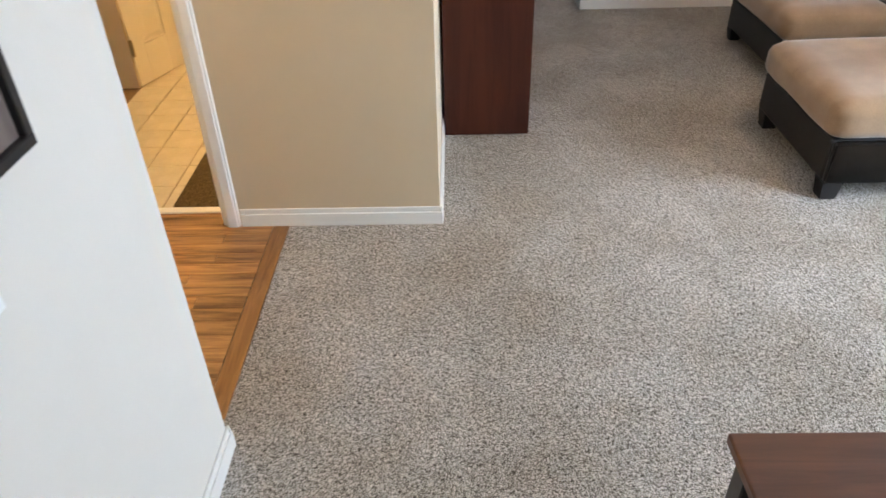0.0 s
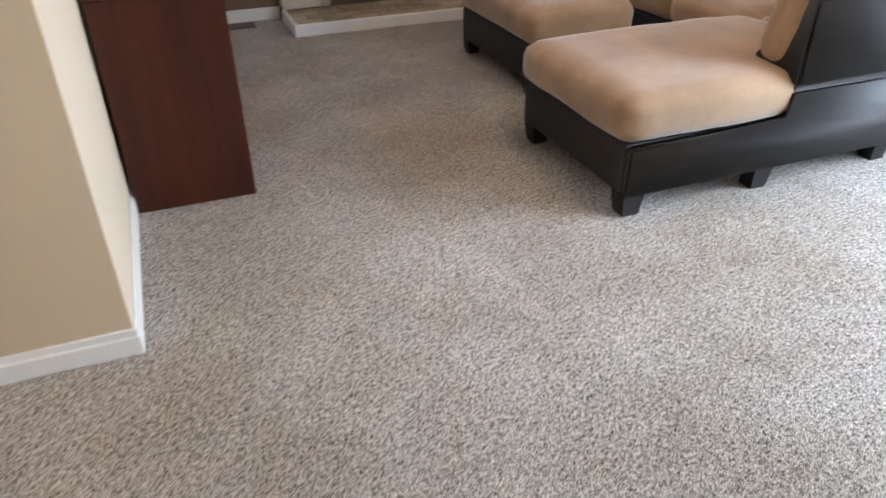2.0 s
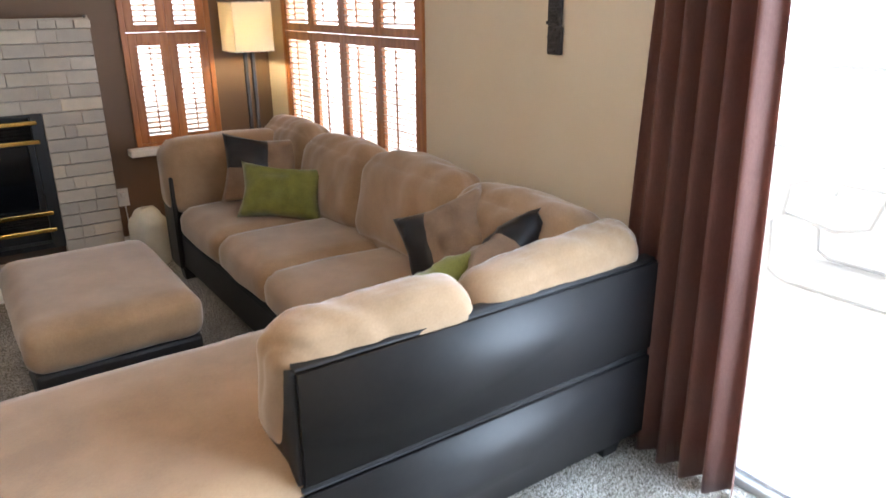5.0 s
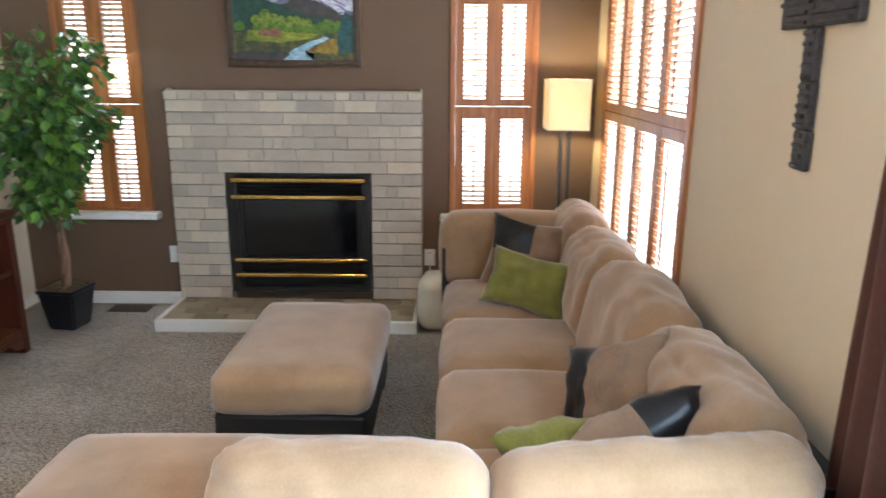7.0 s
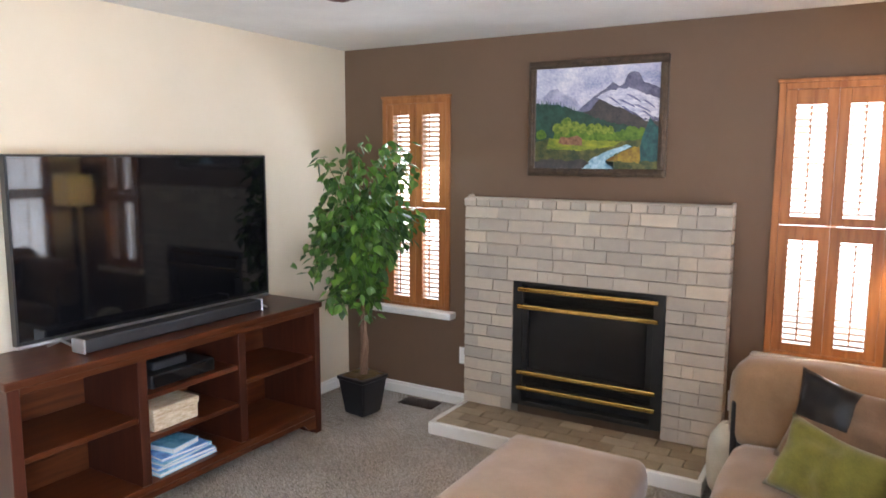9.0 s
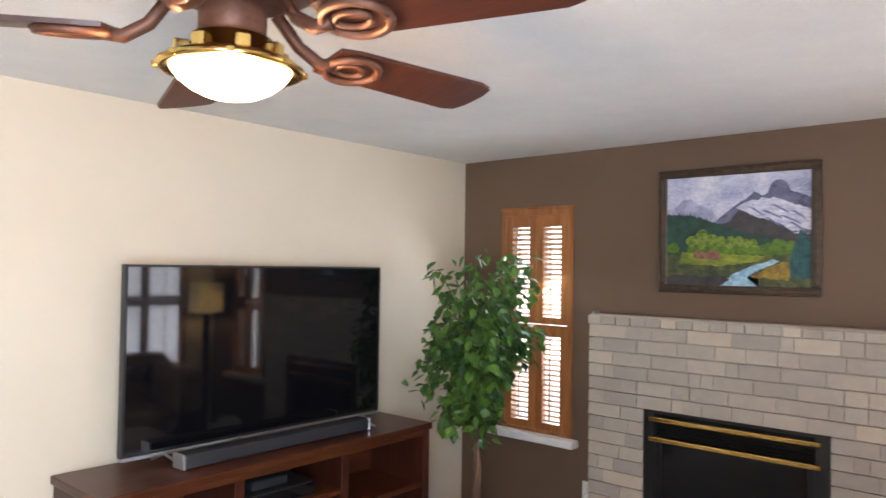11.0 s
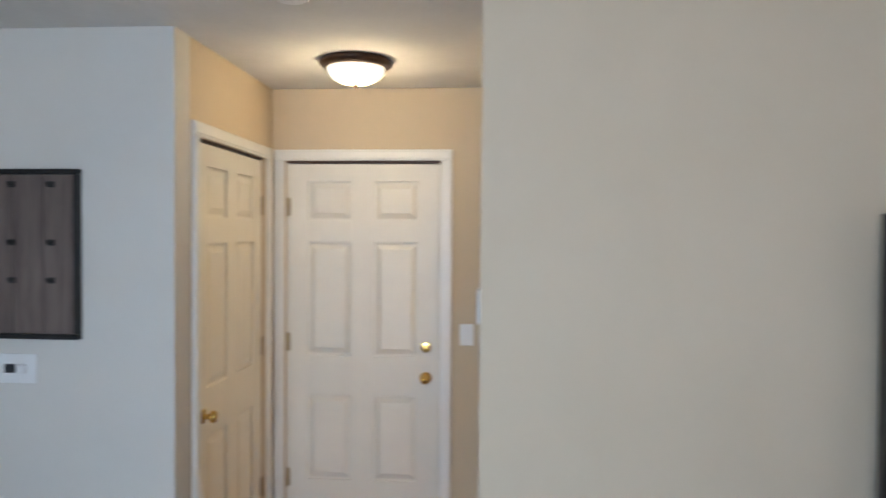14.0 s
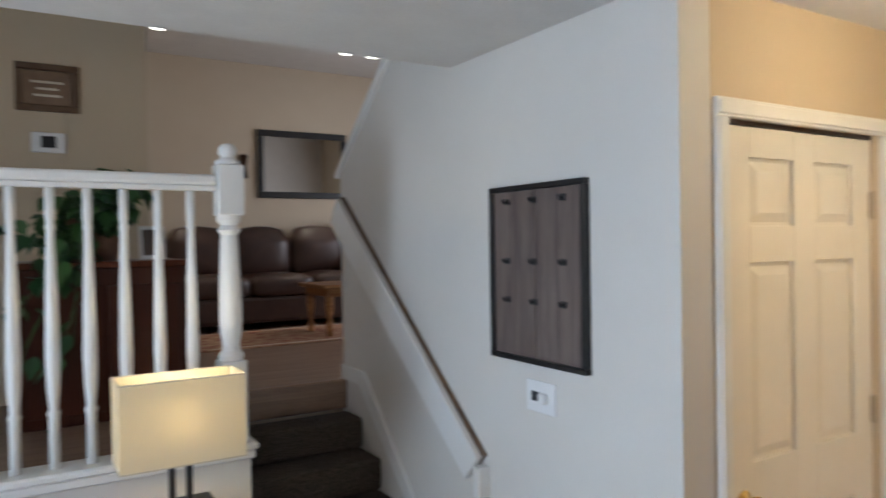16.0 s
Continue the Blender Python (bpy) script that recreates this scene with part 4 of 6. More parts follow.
part("bottom_shelf", box(CX0 + 0.02, CX1 - 0.002, CY0 + 0.0505, CY1 - 0.0505, 0.115, 0.151, 0.003), CHERRY, c)
part("back_panel", box(CX0, CX0 + 0.018, CY0 + 0.0505, CY1 - 0.0505, 0.10, CT - 0.037), CHERRY, c)
part("apron", prism([(CY0 + 0.0505, 0.114), (CY0 + 0.0505, 0.03), (CY0 + 0.11, 0.04), (CY0 + 0.16, 0.085), (CY1 - 0.16, 0.085), (CY1 - 0.11, 0.04), (CY1 - 0.0505, 0.03), (CY1 - 0.0505, 0.114)], "x", CX1 - 0.02, CX1 - 0.001), CHERRY, c)
part("top_rail", box(CX1 - 0.02, CX1 - 0.001, CY0 + 0.0505, CY1 - 0.0505, CT - 0.065, CT - 0.037, 0.002), CHERRY, c)
for y0, y1, z in ((CY0 + 0.0505, 5.7745, 0.465), (5.8255, 6.3845, 0.352), (5.8255, 6.3845, 0.560), (6.4355, CY1 - 0.0505, 0.465)):
    part("shelf", box(CX0 + 0.02, CX1 - 0.012, y0, y1, z, z + 0.026, 0.003), CHERRY, c)

tv = thing("television", (0.87, 6.16, CT), "large flat television with a thin silver edge on the console", "television")
part("screen_panel", box(0.832, 0.864, 5.415, 6.895, 0.868, 1.693, 0.004), BLACK, tv)
part("screen", box(0.8642, 0.8665, 5.424, 6.886, 0.884, 1.686), SCREEN, tv, "glossy black television screen")
part("bottom_strip", box(0.828, 0.869, 5.413, 6.897, 0.853, 0.8675, 0.003), SILVER, tv, "brushed silver strip")
bm = box(0.830, 0.868, 5.4115, 5.4145, 0.868, 1.695)
box(0.830, 0.868, 6.8955, 6.8985, 0.868, 1.695, bm=bm)
box(0.830, 0.868, 5.4115, 6.8985, 1.6935, 1.697, bm=bm)
part("edge_trim", bm, BLACK, tv)
part("back_cover", box(0.775, 0.831, 5.55, 6.76, 0.90, 1.45, 0.02), DARKPL, tv)
for y in (5.60, 6.72):
    for s in (1, -1):
        part("foot", tube([(0.872, y, 0.860), (0.872 + s * 0.14 if s > 0 else 0.80, y + s * 0.02, 0.826)], 0.006, 6), SILVER, tv)
tv.rotation_euler.z = radians(-0.8)
s = thing("soundbar", (1.02, 6.14, CT), "long dark grey soundbar on the console below the television", "speaker")
part("grille", box(0.965, 1.055, 5.60, 6.66, 0.824, 0.886, 0.008, seg=2), DARKPL, s)
part("end_cap", box(0.963, 1.057, 5.588, 5.599, 0.822, 0.888, 0.003), SILVER, s, "silver end cap")
part("end_cap", box(0.963, 1.057, 6.661, 6.672, 0.822, 0.888, 0.003), SILVER, s, "silver end cap")
d = thing("cable_box", (1.0, 6.06, 0.586), "black cable box and recorder on the middle shelf", "set-top box")
part("case", box(0.86, 1.11, 5.88, 6.26, 0.589, 0.655, 0.004), BLACK, d)
part("front_panel", box(1.1102, 1.114, 5.89, 6.25, 0.595, 0.648), SCREEN, d)
solo("router", box(0.90, 1.06, 5.93, 6.13, 0.656, 0.700, 0.010, seg=2), DARKPL, (0.98, 6.03, 0.656), "small black device with a rounded case on the cable box", "router")
bk = thing("woven_box", (1.02, 6.0, 0.378), "small woven rush box with a flat lid on the shelf", "basket")
part("box_body", box(0.92, 1.12, 5.875, 6.135, 0.379, 0.452, 0.006, seg=2), WICKER, bk)
part("lid", box(0.915, 1.125, 5.870, 6.140, 0.4525, 0.490, 0.006, seg=2), WICKER, bk)
zz = 0.152
for i, (w, l, h, mt, tw) in enumerate(((0.22, 0.36, 0.022, TEAL, 2), (0.21, 0.34, 0.020, BLUE, -3), (0.20, 0.32, 0.016, TEAL, 5), (0.19, 0.27, 0.018, BLUE, -4), (0.16, 0.18, 0.03, TEAL, 9))):
    b = thing("book", (1.02, 6.06, zz), "blue glossy covered book lying in the pile on the low shelf" if mt is BLUE else "teal glossy covered book lying in the pile on the low shelf", "book", "books in the console")
    m = Matrix.Translation((1.02, 6.06, 0)) @ Matrix.Rotation(radians(tw), 4, "Z")
    part("paper_block", turn(box(-w / 2 + 0.003, w / 2 - 0.003, -l / 2 + 0.003, l / 2 - 0.003, zz + 0.003, zz + h - 0.003), m), PLASTIC, b)
    cv = box(-w / 2, w / 2, -l / 2, l / 2, zz + 0.0002, zz + 0.0028)
    box(-w / 2, w / 2, -l / 2, l / 2, zz + h - 0.0028, zz + h - 0.0002, bm=cv)
    box(-w / 2, -w / 2 + 0.002, -l / 2, l / 2, zz + 0.0029, zz + h - 0.0029, bm=cv)
    part("cover", turn(cv, m), mt, b)
    zz += h

# ---- sectional sofa ----
S = thing("sectional_sofa", (3.6, 5.6, 0.0), "tan microfibre sectional sofa with a dark brown leather base", "sofa")
part("chaise_base", box(2.392, 3.085, 4.513, 5.300, 0.085, 0.285, 0.014, seg=2), LEATHER, S, "dark brown leather base")
part("long_base", box(3.54, 4.34, 5.272, 7.22, 0.085, 0.285, 0.018, seg=2), LEATHER, S, "dark brown leather base")
bm = box(3.087, 4.34, 4.515, 5.27, 0.085, 0.284, 0.01)
part("corner_base", bm, LEATHER, S, "dark brown leather base")
low = prism([(2.390, 0.085), (4.36, 0.085), (4.36, 0.402), (3.088, 0.402), (3.088, 0.285), (2.390, 0.285)], "y", 4.472, 4.5125)
bmesh.ops.bevel(low, geom=list(low.edges), offset=0.013, segments=4, affect="EDGES")
part("back_shell_low", low, LEATHER, S, "dark brown leather back panel", smooth=True)
upper = prism([(4.472, 0.408), (4.472, 0.735), (4.545, 0.735), (4.745, 0.44), (4.745, 0.408)], "x", 3.090, 4.36)
bmesh.ops.bevel(upper, geom=list(upper.edges), offset=0.014, segments=4, affect="EDGES")
part("back_shell", upper, LEATHER, S, "dark brown leather back panel", smooth=True)
part("back_seam", box(3.096, 4.355, 4.485, 4.55, 0.400, 0.410), BLACK, S)
part("piping", tube([(2.396, 4.478, 0.281), (3.080, 4.478, 0.281)], 0.006, 8), LEATHER, S, smooth=True)
part("side_shell", prism([(4.40, 0.285), (4.40, 0.70), (4.33, 0.70), (4.20, 0.40), (4.20, 0.285)][::-1] and [(4.20, 0.288), (4.425, 0.288), (4.425, 0.72), (4.36, 0.72), (4.20, 0.42)], "y", 4.61, 7.27), LEATHER, S, "dark brown leather back panel")
part("arm_shell", box(3.515, 4.42, 7.225, 7.275, 0.085, 0.66, 0.012, seg=2), LEATHER, S, "dark brown leather arm panel")
part("arm_front", box(3.512, 3.539, 7.06, 7.2245, 0.085, 0.62, 0.008), LEATHER, S, "dark brown leather arm panel")
part("chaise_seat", cushion(2.365, 3.58, 4.492, 5.33, 0.270, 0.455, 0.07, 0.20, 0.006, 1, cuts=17), MICRO, S, smooth=True)
part("corner_seat", cushion(3.56, 4.25, 4.72, 5.28, 0.275, 0.445, 0.07, 0.2, 0.006, 2), MICRO, S, smooth=True)
for k, (y0, y1) in enumerate(((5.275, 5.845), (5.835, 6.425), (6.415, 7.06))):
    part("seat_cushion", cushion(3.525, 4.24, y0, y1, 0.270, 0.452, 0.07, 0.24, 0.006, 3 + k), MICRO, S, smooth=True)
for k, (y0, y1, dz) in enumerate(((4.66, 5.36, 0.0), (5.34, 6.08, 0.01), (6.06, 6.72, -0.005), (6.70, 7.32, 0.02))):
    part("back_cushion", cushion(4.10, 4.37, y0, y1, 0.41, 0.82 + dz, 0.10, 0.22, 0.016, 10 + k, Matrix.Rotation(radians(13), 4, "Y"), 27, top=0, crease=0.006), MICRO, S, smooth=True)
for k, (x0, x1, dz, tip) in enumerate(((3.065, 3.665, 0.010, -1), (3.655, 4.34, 0.020, -5))):
    part("back_cushion", cushion(x0, x1, 4.510, 4.710, 0.44, 0.812 + dz, 0.09, 0.06, 0.010, 20 + k, Matrix.Rotation(radians(13), 4, "X") @ Matrix.Rotation(radians(tip), 4, "Y"), 27, top=0, crease=0.009), MICRO, S, smooth=True)
part("arm_pad", cushion(3.50, 4.24, 7.04, 7.29, 0.40, 0.795, 0.09, 0.10, 0.007, 30, cuts=11), MICRO, S, smooth=True)
for x, y in ((2.438, 4.525), (2.44, 5.245), (3.04, 4.525), (3.70, 4.545), (3.58, 5.40), (3.58, 7.15), (4.26, 7.15), (4.26, 4.565)):
    bm = bmesh.new()
    bmesh.ops.create_cone(bm, segments=4, radius1=0.048, radius2=0.062, depth=0.086, cap_ends=True, matrix=Matrix.Translation((x, y, 0.043)) @ Matrix.Rotation(radians(45), 4, "Z"))
    part("foot", bm, LEATHER, S)

o = thing("ottoman", (2.95, 6.2, 0.0), "tan microfibre ottoman with a dark leather base", "ottoman")
part("base", box(2.655, 3.245, 5.755, 6.655, 0.080, 0.275, 0.016, seg=2), LEATHER, o, "dark brown leather base")
part("cushion", cushion(2.635, 3.265, 5.735, 6.675, 0.262, 0.445, 0.065, 0.16, 0.005, 40, cuts=13), MICRO, o, smooth=True)
for x, y in ((2.70, 5.80), (3.20, 5.80), (2.70, 6.61), (3.20, 6.61)):
    bm = bmesh.new()
    bmesh.ops.create_cone(bm, segments=4, radius1=0.045, radius2=0.06, depth=0.081, cap_ends=True, matrix=Matrix.Translation((x, y, 0.0405)) @ Matrix.Rotation(radians(45), 4, "Z"))
    part("foot", bm, LEATHER, o)


def pillow(name, at, w, h, t, rx, rz, mats, seed, label, ry=0.0, quarter=False):
    e = thing(name, at, label, "throw pillow", "throw pillows on the sofa")
    m = Matrix.Translation(at) @ Matrix.Rotation(radians(rz), 4, "Z") @ Matrix.Rotation(radians(rx), 4, "X") @ Matrix.Rotation(radians(ry), 4, "Y")
    bm = pillow_bm(w, h, t, seed)
    if len(mats) > 1:
        for f2 in bm.faces:
            q = f2.calc_center_median()
            f2.material_index = 1 if q.x < (w * 0.04 if quarter else -w * 0.14) and (not quarter or q.z > 0.0) else 0
    part("cover", turn(bm, m), mats, e, smooth=True)
    pip = [Vector(q) for q in ((-w / 2, 0, -h / 2), (w / 2, 0, -h / 2), (w / 2, 0, h / 2), (-w / 2, 0, h / 2))]
    return e


pillow("green_pillow", (3.93, 6.52, 0.585), 0.43, 0.29, 0.19, -24, -24, [GREEN_FAB], 1, "lime green lumbar pillow against the back cushions", 8)
pillow("brown_pillow", (3.95, 6.83, 0.645), 0.42, 0.38, 0.14, -20, -14, [BROWN_FAB, BLACK_SATIN], 2, "brown and black throw pillow in the sofa corner", 8, True)
pillow("satin_pillow", (4.06, 5.22, 0.625), 0.39, 0.38, 0.16, -26, -60, [BROWN_FAB, BLACK_SATIN], 3, "brown throw pillow with a black satin band", -28)
pillow("brown_pillow", (4.02, 4.90, 0.620), 0.42, 0.38, 0.20, -30, -150, [BROWN_FAB, BLACK_SATIN], 4, "brown throw pillow with a dark corner by the short back", 30)
pillow("green_pillow", (3.84, 4.95, 0.580), 0.28, 0.30, 0.14, -28, -178, [GREEN_FAB], 5, "lime green pillow lying low behind the short back", 14)
bg = thing("fabric_bag", (3.46, 7.50, 0.0), "cream fabric bag standing behind the sofa arm", "bag")
part("bag_body", cushion(3.36, 3.56, 7.37, 7.60, 0.0, 0.33, 0.07, 0.2, 0.012, 55), CREAM_FAB, bg, smooth=True)
part("tie", tube([(3.40, 7.48, 0.335), (3.44, 7.47, 0.37), (3.50, 7.50, 0.36), (3.53, 7.49, 0.325)], 0.008, 6), CREAM_FAB, bg)

# ---- lamps ----


def loop_lamp(name, x, y, z0, z_shade, w, d, h, label, wide_axis="x", bar=0.011, gap=0.032):
    e = thing(name, (x, y, z0), label, "lamp")
    part("base", box(x - 0.12, x + 0.12, y - 0.09, y + 0.09, z0 + 0.0005, z0 + 0.022, 0.004), BLACK, e, "black metal base plate")
    bm = box(x - gap - bar, x - gap + bar, y - 0.012, y + 0.012, z0 + 0.0225, z_shade + 0.01, 0.002)
    box(x + gap - bar, x + gap + bar, y - 0.012, y + 0.012, z0 + 0.0225, z_shade + 0.01, 0.002, bm=bm)
    box(x - gap - bar, x + gap + bar, y - 0.012, y + 0.012, z_shade + 0.0105, z_shade + 0.03, 0.002, bm=bm)
    part("stand", bm, BLACK, e, "black double bar stand")
    x0, x1, y0, y1 = x - w / 2, x + w / 2, y - d / 2, y + d / 2
    sh = bmesh.new()
    t = 0.004
    z1 = z_shade + h
    box(x0, x1, y0, y0 + t, z_shade, z1, bm=sh)
    box(x0, x1, y1 - t, y1, z_shade, z1, bm=sh)
    box(x0, x0 + t, y0 + t, y1 - t, z_shade, z1, bm=sh)
    box(x1 - t, x1, y0 + t, y1 - t, z_shade, z1, bm=sh)
    shade = part("shade", sh, SHADE, e, "glowing cream rectangular fabric shade")
    for zc in (z_shade - 0.004, z1 - 0.001):
        tr = bmesh.new()
        for q in ((x0 - 0.001, x1 + 0.001, y0 - 0.001, y0 + 0.003), (x0 - 0.001, x1 + 0.001, y1 - 0.003, y1 + 0.001), (x0 - 0.001, x0 + 0.003, y0 + 0.003, y1 - 0.003), (x1 - 0.003, x1 + 0.001, y0 + 0.003, y1 - 0.003)):
            box(*q, zc, zc + 0.005, bm=tr)
        part("shade_trim", tr, CREAM_FAB, shade)
    part("socket", lathe([(0, 0), (0.018, 0), (0.018, 0.05), (0, 0.05)], (x, y, z_shade + 0.031), 12), BRASS, e)
    bulb = part("bulb", lathe([(0, -0.035), (0.018, -0.03), (0.028, 0.0), (0.022, 0.02), (0, 0.03)], (x, y, z_shade + 0.118), 12), SHADE_IN, e, smooth=True)
    bulb.visible_shadow = False
    shade.visible_shadow = True
    return e


loop_lamp("floor_lamp", 4.255, 7.685, 0.0, 1.225, 0.25, 0.25, 0.29, "tall black floor lamp with a glowing square shade in the corner", gap=0.024)
loop_lamp("table_lamp", 1.255, 1.870, 0.713, 0.905, 0.425, 0.20, 0.295, "black table lamp with a glowing rectangular shade by the railing", gap=0.030)

t = thing("side_table", (1.65, 2.13, 0.0), "dark wooden console table in front of the knee wall", "table")
part("tabletop", box(1.245, 2.05, 1.72, 2.580, 0.688, 0.712, 0.004, seg=2), TABLE_W, t)
for x, y in ((1.267, 1.74), (1.99, 1.74), (1.267, 2.520), (1.99, 2.520)):
    part("leg", box(x, x + 0.045, y, y + 0.045, 0.0, 0.6875, 0.003), BLACK, t)
part("lower_shelf", box(1.277, 2.02, 1.76, 2.545, 0.18, 0.20, 0.003), TABLE_W, t)
part("apron", box(1.313, 1.989, 2.535, 2.555, 0.62, 0.6875, 0.002), BLACK, t)
part("apron", box(1.277, 1.297, 1.786, 2.519, 0.62, 0.6875, 0.002), BLACK, t)

# ---- ceiling fan ----
FX, FY = 2.59, 4.81
fan = thing("ceiling_fan", (FX, FY, 2.44), "five-bladed ceiling fan with dark red wood blades and a lit bowl", "ceiling fan")
part("canopy", lathe([(0, 0.44), (0.075, 0.44), (0.078, 0.425), (0.055, 0.39), (0.018, 0.375), (0.018, 0.33), (0, 0.33)], (FX, FY, 2.0), 24), COPPER, fan, "aged copper canopy", smooth=True)
part("motor_housing", lathe([(0, 0.345), (0.05, 0.342), (0.13, 0.305), (0.165, 0.25), (0.162, 0.205), (0.12, 0.155), (0.085, 0.138), (0, 0.138)], (FX, FY, 2.0), 32), COPPER, fan, "aged copper motor housing", smooth=True)
for k in range(16):
    a = 2 * math.pi * k / 16
    part("fin", turn(box(0.088, 0.150, -0.004, 0.004, -0.003, 0.006, 0.002), Matrix.Translation((FX, FY, 2.158)) @ Matrix.Rotation(a, 4, "Z") @ Matrix.Rotation(radians(-34), 4, "Y")), COPPER, fan)
part("switch_housing", lathe([(0, 0.138), (0.050, 0.137), (0.055, 0.12), (0.055, 0.085), (0.045, 0.075), (0, 0.075)], (FX, FY, 2.0), 24), COPPER, fan, "aged copper switch housing", smooth=True)
part("light_ring", lathe([(0.045, 0.078), (0.066, 0.074), (0.070, 0.046), (0.104, 0.037), (0.118, 0.027), (0.119, 0.022), (0.112, 0.019), (0.098, 0.021), (0.092, 0.027), (0.045, 0.05)], (FX, FY, 2.0), 40), BRASS, fan, "polished brass light ring", smooth=True)
g = part("bowl", lathe([(0.096, 0.021), (0.086, 0.007), (0.066, -0.008), (0.042, -0.019), (0.018, -0.024), (0, -0.0255)], (FX, FY, 2.0), 32), FAN_GLASS, fan, "lit frosted glass bowl", smooth=True)
g.visible_shadow = False
for k in range(8):
    a = 2 * math.pi * k / 8 + 0.2
    part("clamp", turn(box(0.066, 0.092, -0.011, 0.011, 0.038, 0.062, 0.003), Matrix.Translation((FX, FY, 2.0)) @ Matrix.Rotation(a + 0.2, 4, "Z")), BRASS, fan)
    part("knob", lathe([(0, -0.006), (0.007, -0.004), (0.007, 0.004), (0, 0.006)], (FX + 0.117 * math.cos(a), FY + 0.117 * math.sin(a), 2.024), 8), BRASS, fan)
for k in range(5):
    a = radians(86 + 72 * k)
    rot = Matrix.Translation((FX, FY, 2.082)) @ Matrix.Rotation(a, 4, "Z")
    pitch = rot @ Matrix.Rotation(radians(-12), 4, "X")
    outline = [(0.19, -0.046), (0.23, -0.054), (0.55, -0.066), (0.578, -0.057), (0.588, -0.028), (0.588, 0.028), (0.578, 0.057), (0.55, 0.066), (0.23, 0.054), (0.19, 0.046)]
    part("blade", turn(prism(outline, "z", -0.004, 0.004), pitch), BLADE, fan, "dark red wood blade")
    arm = tube([(0.09, 0, 0.06), (0.13, 0.0, 0.01), (0.17, 0.0, -0.012), (0.20, 0, -0.008)], 0.012, 8)
    ring = bmesh.new()
    for s2 in (1, -1):
        pts = [(0.19 + 0.055 * (1 - math.cos(q)), s2 * 0.045 * math.sin(q), -0.010) for q in [math.pi * j / 10 for j in range(11)]]
        tube(pts, 0.008, 6, bm=ring)
        pts = [(0.21 + 0.03 * (1 - math.cos(q)), s2 * 0.02 * math.sin(q), -0.010) for q in [math.pi * j / 8 for j in range(9)]]
        tube(pts, 0.006, 6, bm=ring)
    merge(arm, ring)
    part("blade_arm", turn(arm, pitch), COPPER, fan, "scrolled copper blade bracket", smooth=True)

for ob in fan.children_recursive:
    for v in ob.data.vertices:
        z = v.co.z + 2.44
        z = 1.72 + 1.24 * (z - 1.72) if z < 2.15 else 2.253 + 0.644 * (z - 2.15)
        v.co = (v.co.x * 1.24, v.co.y * 1.24, z - 2.44)

# entry light, smoke alarm, sensor
el = thing("entry_light", (-0.50, 3.735, 2.44), "flush ceiling light with a bronze rim and lit glass bowl", "ceiling light")
part("rim", lathe([(0, 0.0), (0.165, 0.0), (0.172, -0.012), (0.168, -0.030), (0.145, -0.046), (0.13, -0.048), (0.13, -0.03), (0, -0.03)], (-0.50, 3.735, 2.44), 36), BRONZE, el, smooth=True)
g = part("bowl", lathe([(0.132, -0.046), (0.128, -0.075), (0.105, -0.110), (0.06, -0.135), (0.0, -0.142)], (-0.50, 3.735, 2.44), 32), ENTRY_GLASS, el, "lit frosted glass bowl", smooth=True)
g.visible_shadow = False
part("finial", lathe([(0, -0.142), (0.014, -0.143), (0.016, -0.150), (0.008, -0.156), (0.010, -0.164), (0, -0.170)], (-0.50, 3.735, 2.44), 12), BRONZE, el, smooth=True)
for ob in el.children:
    for v in ob.data.vertices:
        v.co.z *= 0.80
sm = thing("smoke_alarm", (0.49, 3.72, 2.44), "round white smoke alarm on the ceiling", "smoke alarm")
part("alarm_body", lathe([(0, 0), (0.072, 0), (0.072, -0.012), (0.062, -0.016), (0.058, -0.038), (0.045, -0.046), (0, -0.048)], (0.49, 3.72, 2.44), 28), PLASTIC, sm, smooth=True)
part("button", lathe([(0, -0.048), (0.012, -0.049), (0.012, -0.052), (0, -0.053)], (0.51, 3.72, 2.44), 12), PLASTIC, sm)
solo("motion_sensor", turn(box(-0.028, 0.028, -0.02, 0.02, -0.05, 0.05, 0.008, seg=2), Matrix.Translation((4.425, 7.855, 2.08)) @ Matrix.Rotation(radians(-45), 4, "Z")), PLASTIC, (4.425, 7.855, 2.08), "small white alarm sensor in the wall corner", "sensor")

# ---- ficus ----
rnd = random.Random(7)
PXY = (1.180, 7.43)
fic = thing("ficus_tree", (*PXY, 0.0), "artificial ficus with twisted trunk in a black pot", "potted tree")
pot = bmesh.new()
bmesh.ops.create_cone(pot, segments=4, radius1=0.122, radius2=0.168, depth=0.25, cap_ends=True, matrix=Matrix.Translation((*PXY, 0.126)) @ Matrix.Rotation(radians(38), 4, "Z"))
bmesh.ops.bevel(pot, geom=[e2 for e2 in pot.edges], offset=0.012, segments=2, affect="EDGES")
part("pot", pot, POT_BLACK, fic, "square tapered glossy black pot")
rim = bmesh.new()
for k in range(4):
    m = Matrix.Translation((*PXY, 0.248)) @ Matrix.Rotation(radians(83 + 90 * k), 4, "Z")
    merge(rim, turn(box(-0.119, 0.119, 0.098, 0.123, -0.010, 0.012, 0.004), m))
part("pot_rim", rim, POT_BLACK, fic)
mo = bmesh.new()
bmesh.ops.create_grid(mo, x_segments=10, y_segments=10, size=0.100, matrix=Matrix.Translation((*PXY, 0.254)) @ Matrix.Rotation(radians(83), 4, "Z"))
for v in mo.verts:
    v.co.z += 0.010 + 0.014 * noise.noise(v.co * 22)
part("moss", mo, MOSS, fic, "dry brown moss")
tr = bmesh.new()
